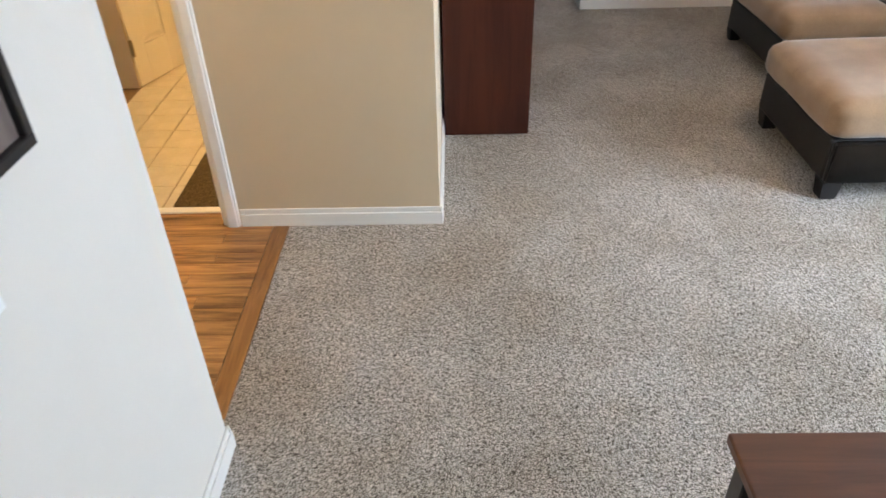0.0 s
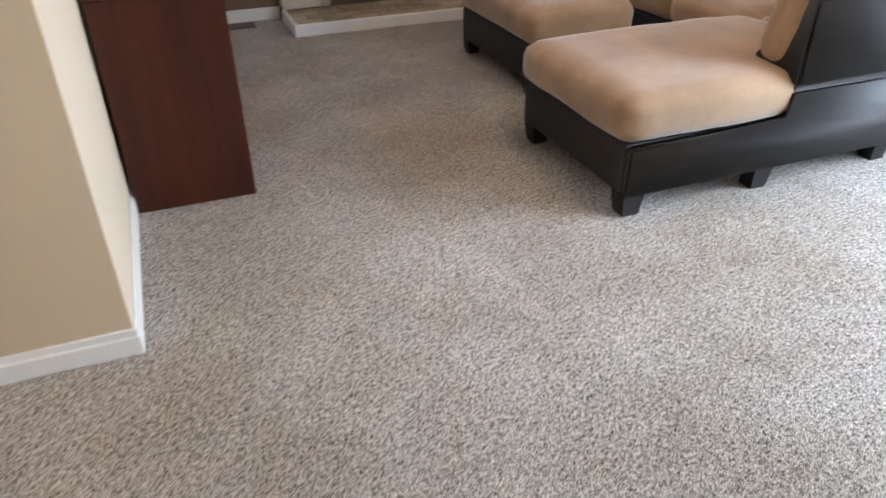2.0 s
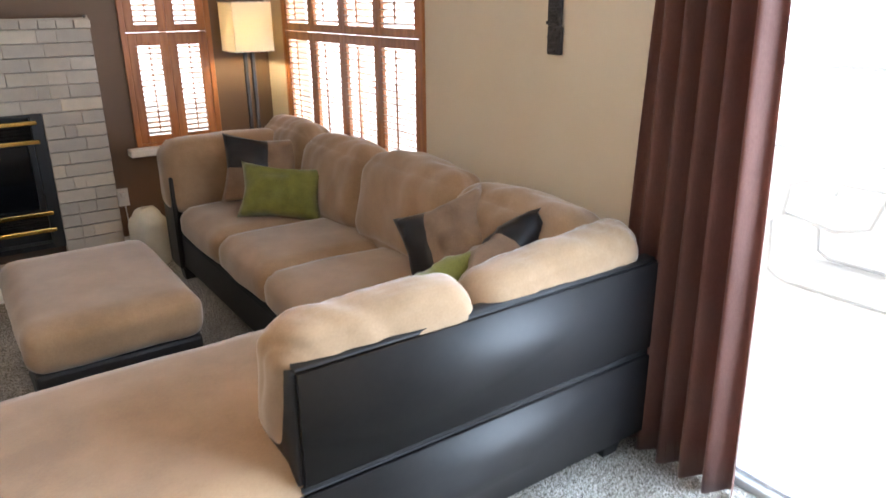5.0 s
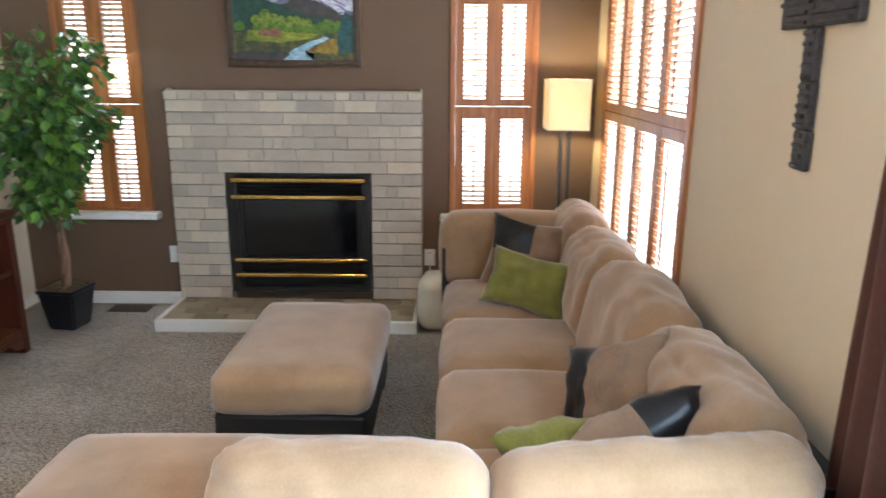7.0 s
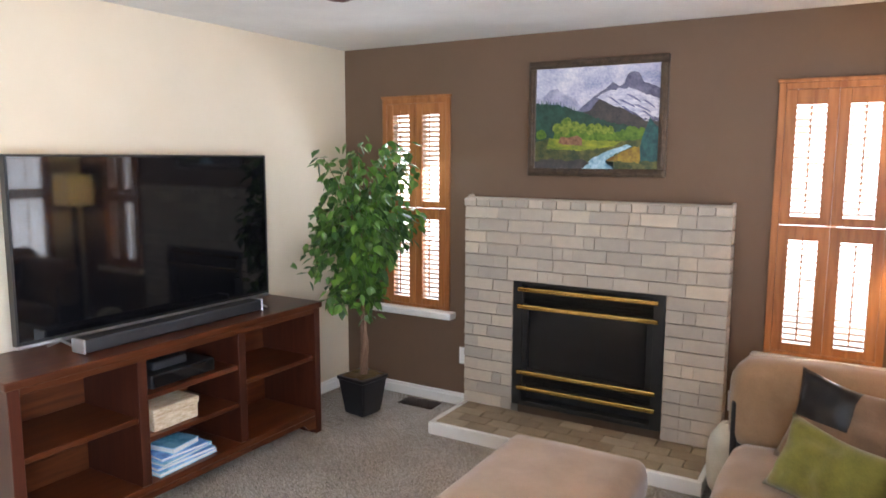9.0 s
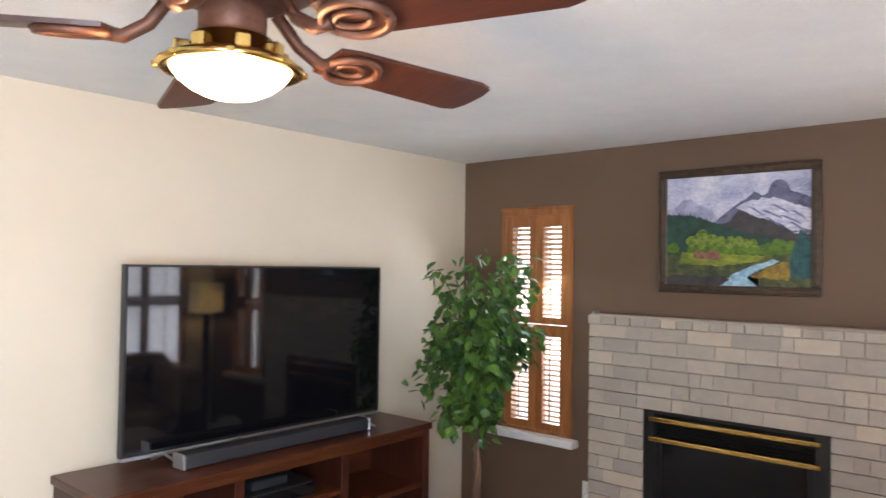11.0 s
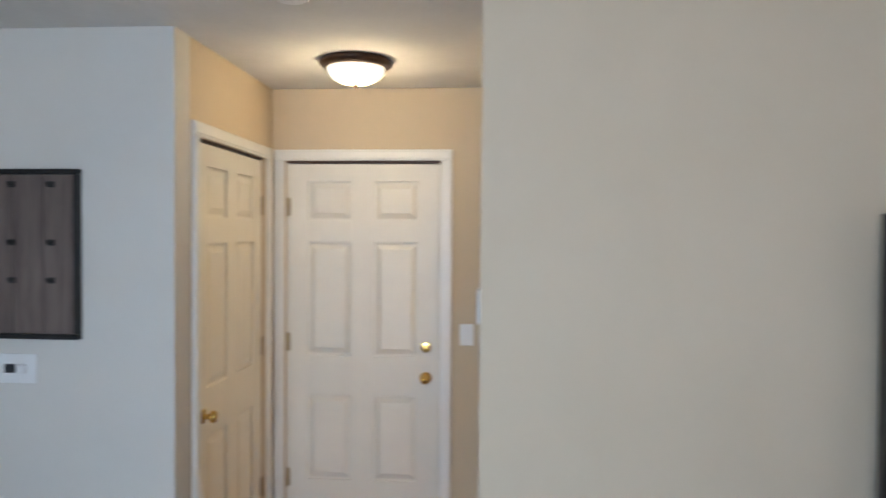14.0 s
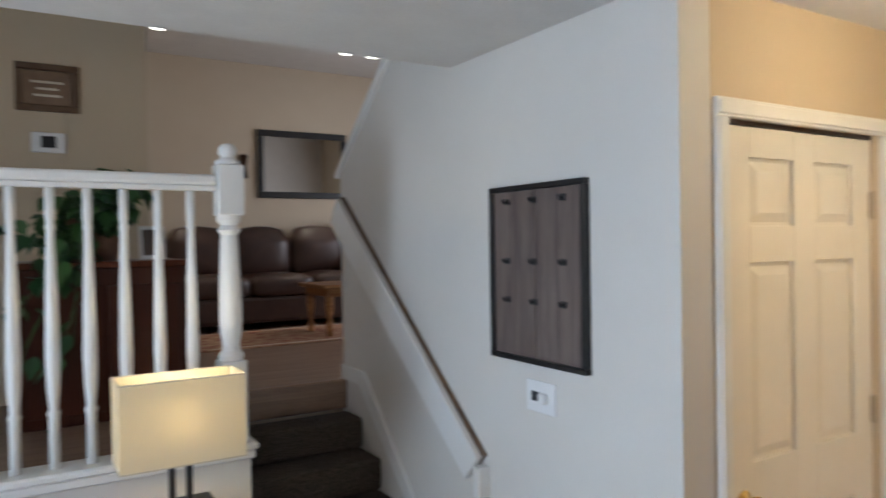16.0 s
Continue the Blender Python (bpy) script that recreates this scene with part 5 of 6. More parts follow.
for s2 in range(3):
    pts, rr = [], []
    for j in range(15):
        z = 0.235 + 0.063 * j
        a = j * 0.75 + s2 * 2.1
        pts.append((PXY[0] + 0.014 * math.cos(a) + 0.018 * math.sin(j * 0.5), PXY[1] + 0.014 * math.sin(a), z))
        rr.append(0.017 - 0.0006 * j)
    tube(pts, rr, 7, bm=tr)
part("trunk", tr, BARK, fic, "twisted pale brown trunk", smooth=True)
br = bmesh.new()
leaf_spots = []
for k in range(46):
    a = rnd.uniform(0, 2 * math.pi)
    z0 = rnd.uniform(0.80, 1.18)
    reach = rnd.uniform(0.08, 0.34)
    z1 = z0 + rnd.uniform(-0.12, 0.66) * (1.25 - 0.9 * reach)
    ex, ey = reach * math.cos(a) * 1.05, reach * math.sin(a) * 0.92
    c0 = Vector((PXY[0], PXY[1], min(z0, 1.12)))
    c1 = Vector((PXY[0] + ex * 0.5, PXY[1] + ey * 0.5, (z0 + z1) / 2 + 0.08))
    c2 = Vector((PXY[0] + ex, PXY[1] + ey, min(1.80, z1)))
    pts = [c0 * (1 - u) ** 2 + c1 * 2 * u * (1 - u) + c2 * u * u for u in [i / 6 for i in range(7)]]
    tube(pts, [0.006 - 0.0007 * i for i in range(7)], 5, bm=br)
    for q in range(62):
        u = rnd.uniform(0.25, 1.08)
        base = c0 * (1 - u) ** 2 + c1 * 2 * u * (1 - u) + c2 * u * u
        leaf_spots.append(base + Vector((rnd.gauss(0, 0.042), rnd.gauss(0, 0.042), rnd.gauss(-0.02, 0.045))))
for k in range(26):
    leaf_spots.append(Vector((PXY[0] + 0.06 + rnd.gauss(0, 0.03), PXY[1] - 0.06 + rnd.gauss(0, 0.03), rnd.uniform(0.66, 0.98))))
tube([(PXY[0], PXY[1], 1.05), (PXY[0] + 0.05, PXY[1] - 0.05, 0.95), (PXY[0] + 0.07, PXY[1] - 0.06, 0.68)], 0.003, 5, bm=br)
part("limb", br, BARK, fic)
leaf_spots = [q for q in leaf_spots if q.x > 0.74 and q.y < 7.85 and q.z < 1.86]


def leaf_data(bm, m, s=1.0):
    pts = [(0, 0, 0), (0.020, 0.014, 0.003), (0.026, 0.034, 0.004), (0.010, 0.058, 0.0), (0, 0.074, -0.006), (-0.010, 0.058, 0.0), (-0.026, 0.034, 0.004), (-0.020, 0.014, 0.003)]
    vs = [bm.verts.new(m @ Vector([s * q for q in p0])) for p0 in pts]
    mid = bm.verts.new(m @ Vector((0, 0.036 * s, -0.004 * s)))
    for i in range(8):
        bm.faces.new((vs[i], vs[(i + 1) % 8], mid))


def leaf_pose(p0, tree_xy):
    out = Vector((p0.x - tree_xy[0], p0.y - tree_xy[1], 0))
    yaw = math.atan2(out.y, out.x) - math.pi / 2 + rnd.gauss(0, 0.9)
    return Matrix.Translation(p0) @ Matrix.Rotation(yaw, 4, "Z") @ Matrix.Rotation(rnd.gauss(-0.75, 0.45), 4, "X") @ Matrix.Rotation(rnd.gauss(0, 0.5), 4, "Y")


# Leaves towards the camera sort first; only these become separate objects.
camera_side = Vector((0.75, -0.66, 0.0))
leaf_spots.sort(key=lambda q: -((q - Vector((PXY[0], PXY[1], q.z))).dot(camera_side)))
me = bpy.data.meshes.new("leaf")
b3 = bmesh.new()
leaf_data(b3, Matrix.Identity(4), 1.12)
b3.to_mesh(me)
b3.free()
me.materials.append(LEAF)
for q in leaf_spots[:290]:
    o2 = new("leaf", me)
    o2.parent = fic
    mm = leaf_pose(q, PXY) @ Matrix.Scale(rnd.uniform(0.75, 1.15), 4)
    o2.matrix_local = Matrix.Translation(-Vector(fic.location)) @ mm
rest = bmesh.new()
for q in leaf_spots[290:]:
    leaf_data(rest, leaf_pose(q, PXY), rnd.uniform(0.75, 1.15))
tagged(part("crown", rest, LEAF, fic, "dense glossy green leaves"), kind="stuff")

# ---- cross ----
cr = thing("wall_cross", (EX, 5.11, 1.5), "dark ornate metal cross on the cream wall", "cross")
rc = random.Random(3)


def relief(name, y0, y1, z0, z1, seed):
    bm = box(EX - 0.022, EX - 0.002, y0, y1, z0, z1, 0.004)
    r2 = random.Random(seed)
    n = max(2, int((z1 - z0) / 0.022))
    for i in range(n):
        zc = z0 + (z1 - z0) * (i + 0.5) / n
        w = (y1 - y0) * r2.uniform(0.5, 0.95)
        yc = (y0 + y1) / 2 + r2.uniform(-0.006, 0.006)
        box(EX - 0.022 - r2.uniform(0.004, 0.010), EX - 0.021, yc - w / 2, yc + w / 2, zc - 0.006, zc + 0.005, 0.002, bm=bm)
    part(name, bm, IRONWORK, cr)


relief("foot_block", 5.068, 5.138, 1.325, 1.425, 1)
relief("lower_shaft", 5.075, 5.140, 1.4255, 1.545, 2)
relief("middle_shaft", 5.080, 5.142, 1.5455, 1.675, 3)
relief("crossbar_left", 5.1105, 5.285, 1.6755, 1.80, 4)
relief("crossbar_right", 4.905, 5.11, 1.6755, 1.79, 5)
relief("top_shaft", 5.075, 5.145, 1.8005, 2.02, 6)

# ---- curtain ----
cu = thing("curtain", (4.39, 4.39, 0.0), "brown full-length curtain drawn beside the sliding door", "curtain")
bm = bmesh.new()
N, ROWS = 72, 16
g = {}
for j in range(ROWS + 1):
    v = j / ROWS
    z = 0.012 + v * 2.19
    spread = 1.0 + 0.42 * (1 - v)
    for i in range(N + 1):
        u = i / N
        y = 4.39 + (u - 0.5) * 0.36 * spread
        x = 4.375 + 0.036 * math.sin(u * 2 * math.pi * 5.5 + 0.5 * math.sin(v * 3)) * (0.75 + 0.3 * (1 - v)) + 0.010 * math.sin(u * 31 + v * 2)
        g[i, j] = bm.verts.new((x, y, z))
for j in range(ROWS):
    for i in range(N):
        bm.faces.new((g[i, j], g[i + 1, j], g[i + 1, j + 1], g[i, j + 1]))
bmesh.ops.solidify(bm, geom=list(bm.faces), thickness=0.004)
part("cloth", bm, CURTAIN, cu, smooth=True)
rod = thing("curtain_rod", (4.39, 3.4, 2.22), "dark metal curtain rod above the sliding door", "curtain rod")
part("rod", tube([(4.375, 2.2, 2.225), (4.375, 4.72, 2.225)], 0.012, 10), BRONZE, rod, smooth=True)
for y in (2.25, 4.69):
    part("bracket", box(4.36, 4.469, y - 0.008, y + 0.008, 2.205, 2.245, 0.003), BRONZE, rod)

# ---- picture wall: board with hooks, outlet, handrail ----
bd = thing("hook_board", (PX, 2.48, 1.54), "grey plank board with nine dark hooks in a black frame", "wall decor")
Y0, Y1, Z0, Z1 = 2.203, 2.757, 1.207, 1.880
for q in ((Y0, Y1, Z1 - 0.020, Z1), (Y0, Y1, Z0, Z0 + 0.020), (Y0, Y0 + 0.020, Z0 + 0.0202, Z1 - 0.0202), (Y1 - 0.020, Y1, Z0 + 0.0202, Z1 - 0.0202)):
    part("frame", box(PX + 0.001, PX + 0.030, *q, 0.002), BLACK, bd, "black frame strip")
for k in range(4):
    w = (Y1 - Y0 - 0.042) / 4
    part("plank", box(PX + 0.002, PX + 0.018 + 0.001 * (k % 2), Y0 + 0.021 + w * k + 0.001, Y0 + 0.021 + w * (k + 1) - 0.001, Z0 + 0.021, Z1 - 0.021, 0.0015), GREYWOOD, bd, "weathered grey plank")
for yy in (2.315, 2.478, 2.640):
    for zc in (1.820, 1.590, 1.440):
        h = box(PX + 0.0195, PX + 0.024, yy - 0.016, yy + 0.016, zc - 0.012, zc + 0.012, 0.002)
        tube([(PX + 0.024, yy, zc), (PX + 0.040, yy, zc - 0.004), (PX + 0.046, yy, zc + 0.010)], 0.004, 6, bm=h)
        part("hook", h, BLACK, bd)


def plate(name, axis, plane, side, c0, cz, w, h, label, kind):
    e = thing(name, (plane, c0, cz) if axis == "x" else (c0, plane, cz), label, "wall plate")

    def pb(a0, a1, s, u, lo, hi, bev=0.002):
        n0, n1 = sorted((plane + side * s, plane + side * u))
        return box(n0, n1, a0, a1, lo, hi, bev) if axis == "x" else box(a0, a1, n0, n1, lo, hi, bev)
    part("cover_plate", pb(c0 - w / 2, c0 + w / 2, 0.0005, 0.007, cz - h / 2, cz + h / 2), PLASTIC, e)
    if kind == "switch":
        part("rocker", pb(c0 - 0.016, c0 + 0.016, 0.0072, 0.011, cz - 0.032, cz + 0.032), PLASTIC, e)
    elif kind == "double":
        part("socket_face", pb(c0 - 0.052, c0 - 0.006, 0.0072, 0.010, cz - 0.018, cz + 0.018), DARKPL, e, "dark grey socket")
        part("plug", pb(c0 + 0.008, c0 + 0.046, 0.0072, 0.032, cz - 0.020, cz + 0.020, 0.006), PLASTIC, e, "white round-edged plug")
    else:
        for dz in (-0.022, 0.022):
            part("socket_face", pb(c0 - 0.017, c0 + 0.017, 0.0072, 0.009, cz + dz - 0.014, cz + dz + 0.014, 0.003), PLASTIC, e)
    return e


plate("outlet_plate", "x", PX, 1, 2.487, 1.085, 0.165, 0.118, "white double wall plate with a plug below the board", "double")
plate("light_switch", "x", DX, 1, 4.235, 1.077, 0.075, 0.118, "white light switch beside the front door", "switch")
plate("wall_outlet", "y", NY, -1, 1.692, 0.352, 0.072, 0.115, "white outlet beside the fireplace", "outlet")
w2 = plate("wall_outlet", "y", NY, -1, 3.415, 0.345, 0.072, 0.115, "white outlet with a plug and a cord near the sofa", "outlet")
part("plug", box(3.402, 3.428, NY - 0.04, NY - 0.0095, 0.352, 0.382, 0.004), PLASTIC, w2)
part("cord", tube([(3.415, NY - 0.035, 0.352), (3.42, NY - 0.045, 0.2), (3.44, NY - 0.05, 0.06), (3.45, NY - 0.10, 0.006)], 0.003, 6), PLASTIC, w2)
kp = thing("keypad", (0.05, KY, 1.36), "small white wall control on the entry wall", "thermostat")
part("housing", box(0.02, 0.11, KY - 0.026, KY - 0.001, 1.295, 1.425, 0.005, seg=2), PLASTIC, kp)
part("screen", box(0.035, 0.095, KY - 0.0275, KY - 0.0262, 1.35, 1.41), DARKPL, kp)

hr = thing("handrail", (PX, 1.45, 1.2), "white handrail board with a brown wooden cap on the stair wall", "handrail")
a0, a1 = Vector((0, 0.70, 1.93)), Vector((0, 2.121, 0.77))
dn = (a1 - a0).normalized()
up = Vector((0, -dn.z, dn.y))
if up.z < 0:
    up = -up
q0, q1 = a0, a1
b0, b1 = a0 - up * 0.18, a1 - up * 0.18
part("board", prism([(q0.y, q0.z), (q1.y, q1.z), (b1.y + 0.02, b1.z + 0.03), (b0.y, b0.z)], "x", PX + 0.024, PX + 0.050), TRIM, hr, "white painted board")
c0, c1 = a0 + up * 0.012, a1 + up * 0.012
part("cap_rail", prism([(b0.y, b0.z + 0.03), (b1.y, b1.z + 0.03), (c1.y, c1.z), (c0.y, c0.z)], "x", PX + 0.001, PX + 0.0235), CAPWOOD, hr, "brown wooden cap")
part("return_block", box(PX + 0.001, PX + 0.058, 2.10, 2.145, 0.61, 0.735, 0.004), TRIM, hr)

vt = thing("floor_vent", (1.41, 7.77, 0.0), "brown metal floor vent set in the carpet", "vent")
part("vent_frame", box(1.275, 1.545, 7.70, 7.845, 0.0005, 0.006, 0.002), BRONZE, vt)
for k in range(9):
    part("vent_slat", box(1.295 + 0.0265 * k, 1.307 + 0.0265 * k, 7.715, 7.83, 0.0062, 0.010, 0.001), BRONZE, vt)
# thin olive brown slab over the tiles, darker than they are
solo("door_mat", box(-0.53, 0.25, 4.50, 5.32, -0.005, 0.014, 0.005), PATCH_PILE, (-0.15, 4.9, 0), "thin olive brown patch on the tiles past the doorway", "mat")

# ---- railing ----
rl = thing("stair_railing", (2.7, 1.62, 0.868), "white turned railing on the knee wall", "railing")
part("newel", merge(box(0.948, 1.052, 1.568, 1.672, 0.869, 1.20, 0.004), merge(box(0.948, 1.052, 1.568, 1.672, 1.79, 1.995, 0.004), lathe([(0, 1.20), (0.048, 1.201), (0.051, 1.222), (0.039, 1.24), (0.035, 1.26), (0.046, 1.34), (0.044, 1.50), (0.036, 1.69), (0.033, 1.71), (0.048, 1.73), (0.033, 1.75), (0.049, 1.77), (0.049, 1.791), (0, 1.791)], (1.0, 1.62, 0), 20))), TRIM, rl, "turned white newel post")
part("finial", lathe([(0, 1.994), (0.049, 1.996), (0.052, 2.01), (0.032, 2.02), (0.028, 2.03), (0.037, 2.043), (0.037, 2.062), (0.023, 2.08), (0, 2.085)], (1.0, 1.62, 0), 20), TRIM, rl, smooth=True)
bm = box(1.053, 4.468, 1.592, 1.648, 1.888, 1.908, 0.003)
box(1.053, 4.468, 1.586, 1.654, 1.909, 1.953, 0.012, bm=bm, seg=2)
part("rail", bm, TRIM, rl)
bmesh_b = lathe([(0, 0.0), (0.018, 0.0), (0.018, 0.19), (0.023, 0.20), (0.015, 0.215), (0.022, 0.29), (0.025, 0.40), (0.020, 0.66), (0.014, 0.86), (0.018, 0.875), (0.014, 0.89), (0.017, 0.91), (0.017, 1.019), (0, 1.019)], (0, 0, 0), 14)
bd2 = bpy.data.meshes.new("baluster")
bmesh_b.to_mesh(bd2)
bmesh_b.free()
bd2.materials.append(TRIM)
bd2.shade_smooth()
for k in range(27):
    o2 = new("baluster", bd2)
    o2.parent = rl
    o2.location = Vector((1.150 + 0.1226 * k, 1.62, 0.869)) - Vector(rl.location)

# ---- living room, up the stairs ----
L0 = 0.8625
cs = thing("couch", (-0.55, -2.45, L0), "dark brown leather couch against the far wall", "sofa")
part("base", box(-1.62, 0.62, -2.95, -2.05, L0 + 0.06, L0 + 0.32, 0.04, seg=2), SOFA_LR, cs)
for k in range(3):
    part("seat_cushion", cushion(-1.40 + 0.62 * k, -0.79 + 0.62 * k, -2.72, -2.02, L0 + 0.30, L0 + 0.50, 0.06, 0.3, 0.006, 60 + k, cuts=7), SOFA_LR, cs, smooth=True)
    part("back_cushion", cushion(-1.40 + 0.62 * k, -0.79 + 0.62 * k, -2.98, -2.66, L0 + 0.45, L0 + 0.93, 0.11, 0.3, 0.012, 64 + k, cuts=7), SOFA_LR, cs, smooth=True)
for x in (-1.64, 0.44):
    part("arm", cushion(x, x + 0.24, -2.93, -2.02, L0 + 0.10, L0 + 0.66, 0.10, 0.15, 0.008, 68, cuts=7), SOFA_LR, cs, smooth=True)
for x in (-1.55, 0.55):
    for y in (-2.88, -2.12):
        part("foot", box(x - 0.03, x + 0.03, y - 0.03, y + 0.03, L0, L0 + 0.062), BLACK, cs)
th = solo("throw_blanket", cushion(-1.72, -1.40, -2.99, -2.55, L0 + 0.55, L0 + 1.00, 0.08, 0.2, 0.03, 71), RUG_RED, (-1.56, -2.75, L0 + 0.5), "patterned red and tan throw over the couch arm", "blanket", smooth=True)
ct = thing("coffee_table", (-0.75, -1.35, L0), "small light oak coffee table with turned legs", "table")
part("tabletop", box(-1.25, -0.48, -1.65, -1.05, L0 + 0.42, L0 + 0.455, 0.006), OAK, ct)
part("apron", box(-1.20, -0.53, -1.60, -1.10, L0 + 0.35, L0 + 0.4195, 0.003), OAK, ct)
for x in (-1.17, -0.56):
    for y in (-1.57, -1.13):
        part("leg", lathe([(0, 0), (0.022, 0.0), (0.030, 0.06), (0.020, 0.12), (0.036, 0.26), (0.034, 0.35), (0, 0.35)], (x, y, L0 + 0.013), 12), OAK, ct, smooth=True)
rg = thing("patterned_rug", (-0.6, -1.4, L0), "red and tan patterned rug on the wood floor", "rug")
part("rug_field", box(-1.75, 0.55, -2.0, -0.92, L0, L0 + 0.010, 0.003), RUG_RED, rg)
bm = box(-1.65, 0.45, -0.985, -0.965, L0 + 0.0102, L0 + 0.0122)
box(-1.65, 0.45, -1.935, -1.915, L0 + 0.0102, L0 + 0.0122, bm=bm)
part("border", bm, CREAM_FAB, rg)
mr = thing("wall_mirror", (-1.05, -3.05, 2.54), "dark framed rectangular mirror above the couch", "mirror")
part("glass", box(-1.51, -0.60, -3.03, -3.022, 2.24, 2.85), MIRROR, mr, "clear mirror glass")
for q in ((-1.575, -0.535, 2.845, 2.915), (-1.575, -0.535, 2.175, 2.245), (-1.575, -1.505, 2.2455, 2.8445), (-0.605, -0.535, 2.2455, 2.8445)):
    part("frame", box(q[0], q[1], -3.045, -3.008, q[2], q[3], 0.010, seg=2), BLACK, mr, "black moulded frame")
for x in (-1.72, -0.38):
    sc = thing("wall_sconce", (x, -3.05, 2.5), "small dark wall sconce candle holder beside the mirror", "sconce", "sconces beside the mirror")
    part("plate", lathe([(0, 0), (0.045, 0.0), (0.05, 0.02), (0.03, 0.13), (0.05, 0.24), (0.0, 0.26)], (x, -3.0, 2.38), 10), BRONZE, sc, smooth=True)
    part("arm", tube([(x, -3.02, 2.42), (x, -2.93, 2.40), (x, -2.92, 2.46)], 0.008, 6), BRONZE, sc)
for k, x in enumerate((-1.52, -1.22, 0.6)):
    cn = thing("recessed_light", (x, -2.15, 3.62), "recessed ceiling light shining white", "ceiling light", "recessed lights upstairs")
    part("trim_ring", lathe([(0.075, 0.0), (0.095, 0.0), (0.095, -0.006), (0.07, -0.010)], (x, -2.15, 3.62), 24), TRIM, cn)
    part("lens", lathe([(0, -0.004), (0.070, -0.004), (0.070, -0.008), (0, -0.008)], (x, -2.15, 3.62), 24), CAN_GLOW, cn)
cb = thing("plant_cabinet", (1.40, 0.70, L0), "reddish dark wooden cabinet behind the railing", "cabinet")
part("carcass", box(1.04, 1.74, 0.36, 0.95, L0, L0 + 0.71, 0.004), CHERRY_V, cb)
part("top", box(1.02, 1.76, 0.34, 0.97, L0 + 0.7105, L0 + 0.74, 0.005), CHERRY, cb)
for x in (1.07, 1.40):
    part("door", box(x, x + 0.31, 0.9505, 0.966, L0 + 0.05, L0 + 0.63, 0.004), CHERRY_V, cb)
bt = thing("pothos_plant", (1.42, 0.75, L0 + 0.74), "leafy trailing pothos in a dark woven basket", "potted plant")
part("basket", lathe([(0, 0.0), (0.10, 0.0), (0.135, 0.10), (0.14, 0.20), (0.125, 0.20), (0.11, 0.05), (0, 0.05)], (1.42, 0.75, L0 + 0.741), 20), BARK, bt, smooth=True)
lf = bmesh.new()
rnd = random.Random(11)
stems = bmesh.new()
for k in range(22):
    a = rnd.uniform(0, 2 * math.pi)
    r0 = rnd.uniform(0.10, 0.26)
    top = L0 + 0.89 + rnd.uniform(0.06, 0.28)
    end = Vector((1.42 + r0 * math.cos(a), 0.80 + r0 * math.sin(a) * 0.8, top - (rnd.uniform(0.1, 0.9) if k % 3 == 0 else 0)))
    if k % 3 == 0:
        end.x, end.y = 1.42 + rnd.uniform(0.1, 0.34), 1.02
    c0 = Vector((1.42, 0.75, L0 + 0.86))
    c1 = Vector((1.42 + 0.5 * r0 * math.cos(a), 0.85 + 0.5 * r0 * math.sin(a), top + 0.05))
    pts = [c0 * (1 - u) ** 2 + c1 * 2 * u * (1 - u) + end * u * u for u in [i / 6 for i in range(7)]]
    tube(pts, 0.003, 5, bm=stems)
    for q in range(12):
        u = rnd.uniform(0.35, 1.0)
        base = c0 * (1 - u) ** 2 + c1 * 2 * u * (1 - u) + end * u * u + Vector((rnd.gauss(0, 0.02), rnd.gauss(0, 0.02), rnd.gauss(0, 0.02)))
        leaf_data(lf, leaf_pose(base, (1.42, 0.75)), rnd.uniform(1.1, 1.7))
part("stem", stems, LEAF_DARK, bt)
tagged(part("leaves", lf, LEAF_DARK, bt, "broad green heart-shaped leaves"), kind="stuff")
ph = thing("photo_frame", (1.16, 0.80, L0 + 0.74), "small white photo frame standing on the cabinet", "photo frame")
part("frame", turn(box(-0.06, 0.06, -0.006, 0.006, 0, 0.17, 0.003), Matrix.Translation((1.16, 0.80, L0 + 0.742)) @ Matrix.Rotation(radians(14), 4, "X")), PLASTIC, ph)
part("print", turn(box(-0.045, 0.045, 0.0062, 0.0075, 0.02, 0.15), Matrix.Translation((1.16, 0.80, L0 + 0.742)) @ Matrix.Rotation(radians(14), 4, "X")), GREYWOOD, ph)
th2 = thing("thermostat", (1.58, 0.27, 2.22), "white thermostat with a grey-green screen", "thermostat")
part("housing", box(1.50, 1.66, 0.2705, 0.295, 2.17, 2.275, 0.006, seg=2), PLASTIC, th2)
part("screen", box(1.545, 1.615, 0.2952, 0.2965, 2.195, 2.255), DARKPL, th2)
sg = thing("framed_sign", (1.58, 0.27, 2.52), "small wooden framed sign with pale lettering", "wall sign")
for q in ((1.43, 1.73, 2.60, 2.635), (1.43, 1.73, 2.385, 2.42), (1.43, 1.465, 2.4202, 2.5998), (1.695, 1.73, 2.4202, 2.5998)):
    part("frame", box(q[0], q[1], 0.2705, 0.292, q[2], q[3], 0.004), CAPWOOD, sg, "brown wooden frame")
part("panel", box(1.466, 1.694, 0.271, 0.280, 2.421, 2.599), BROWN_FAB, sg)
for z, w in ((2.54, 0.15), (2.505, 0.10), (2.47, 0.13)):
    part("line", box(1.58 - w / 2, 1.58 + w / 2, 0.2802, 0.2812, z - 0.006, z + 0.006), CREAM_FAB, sg)

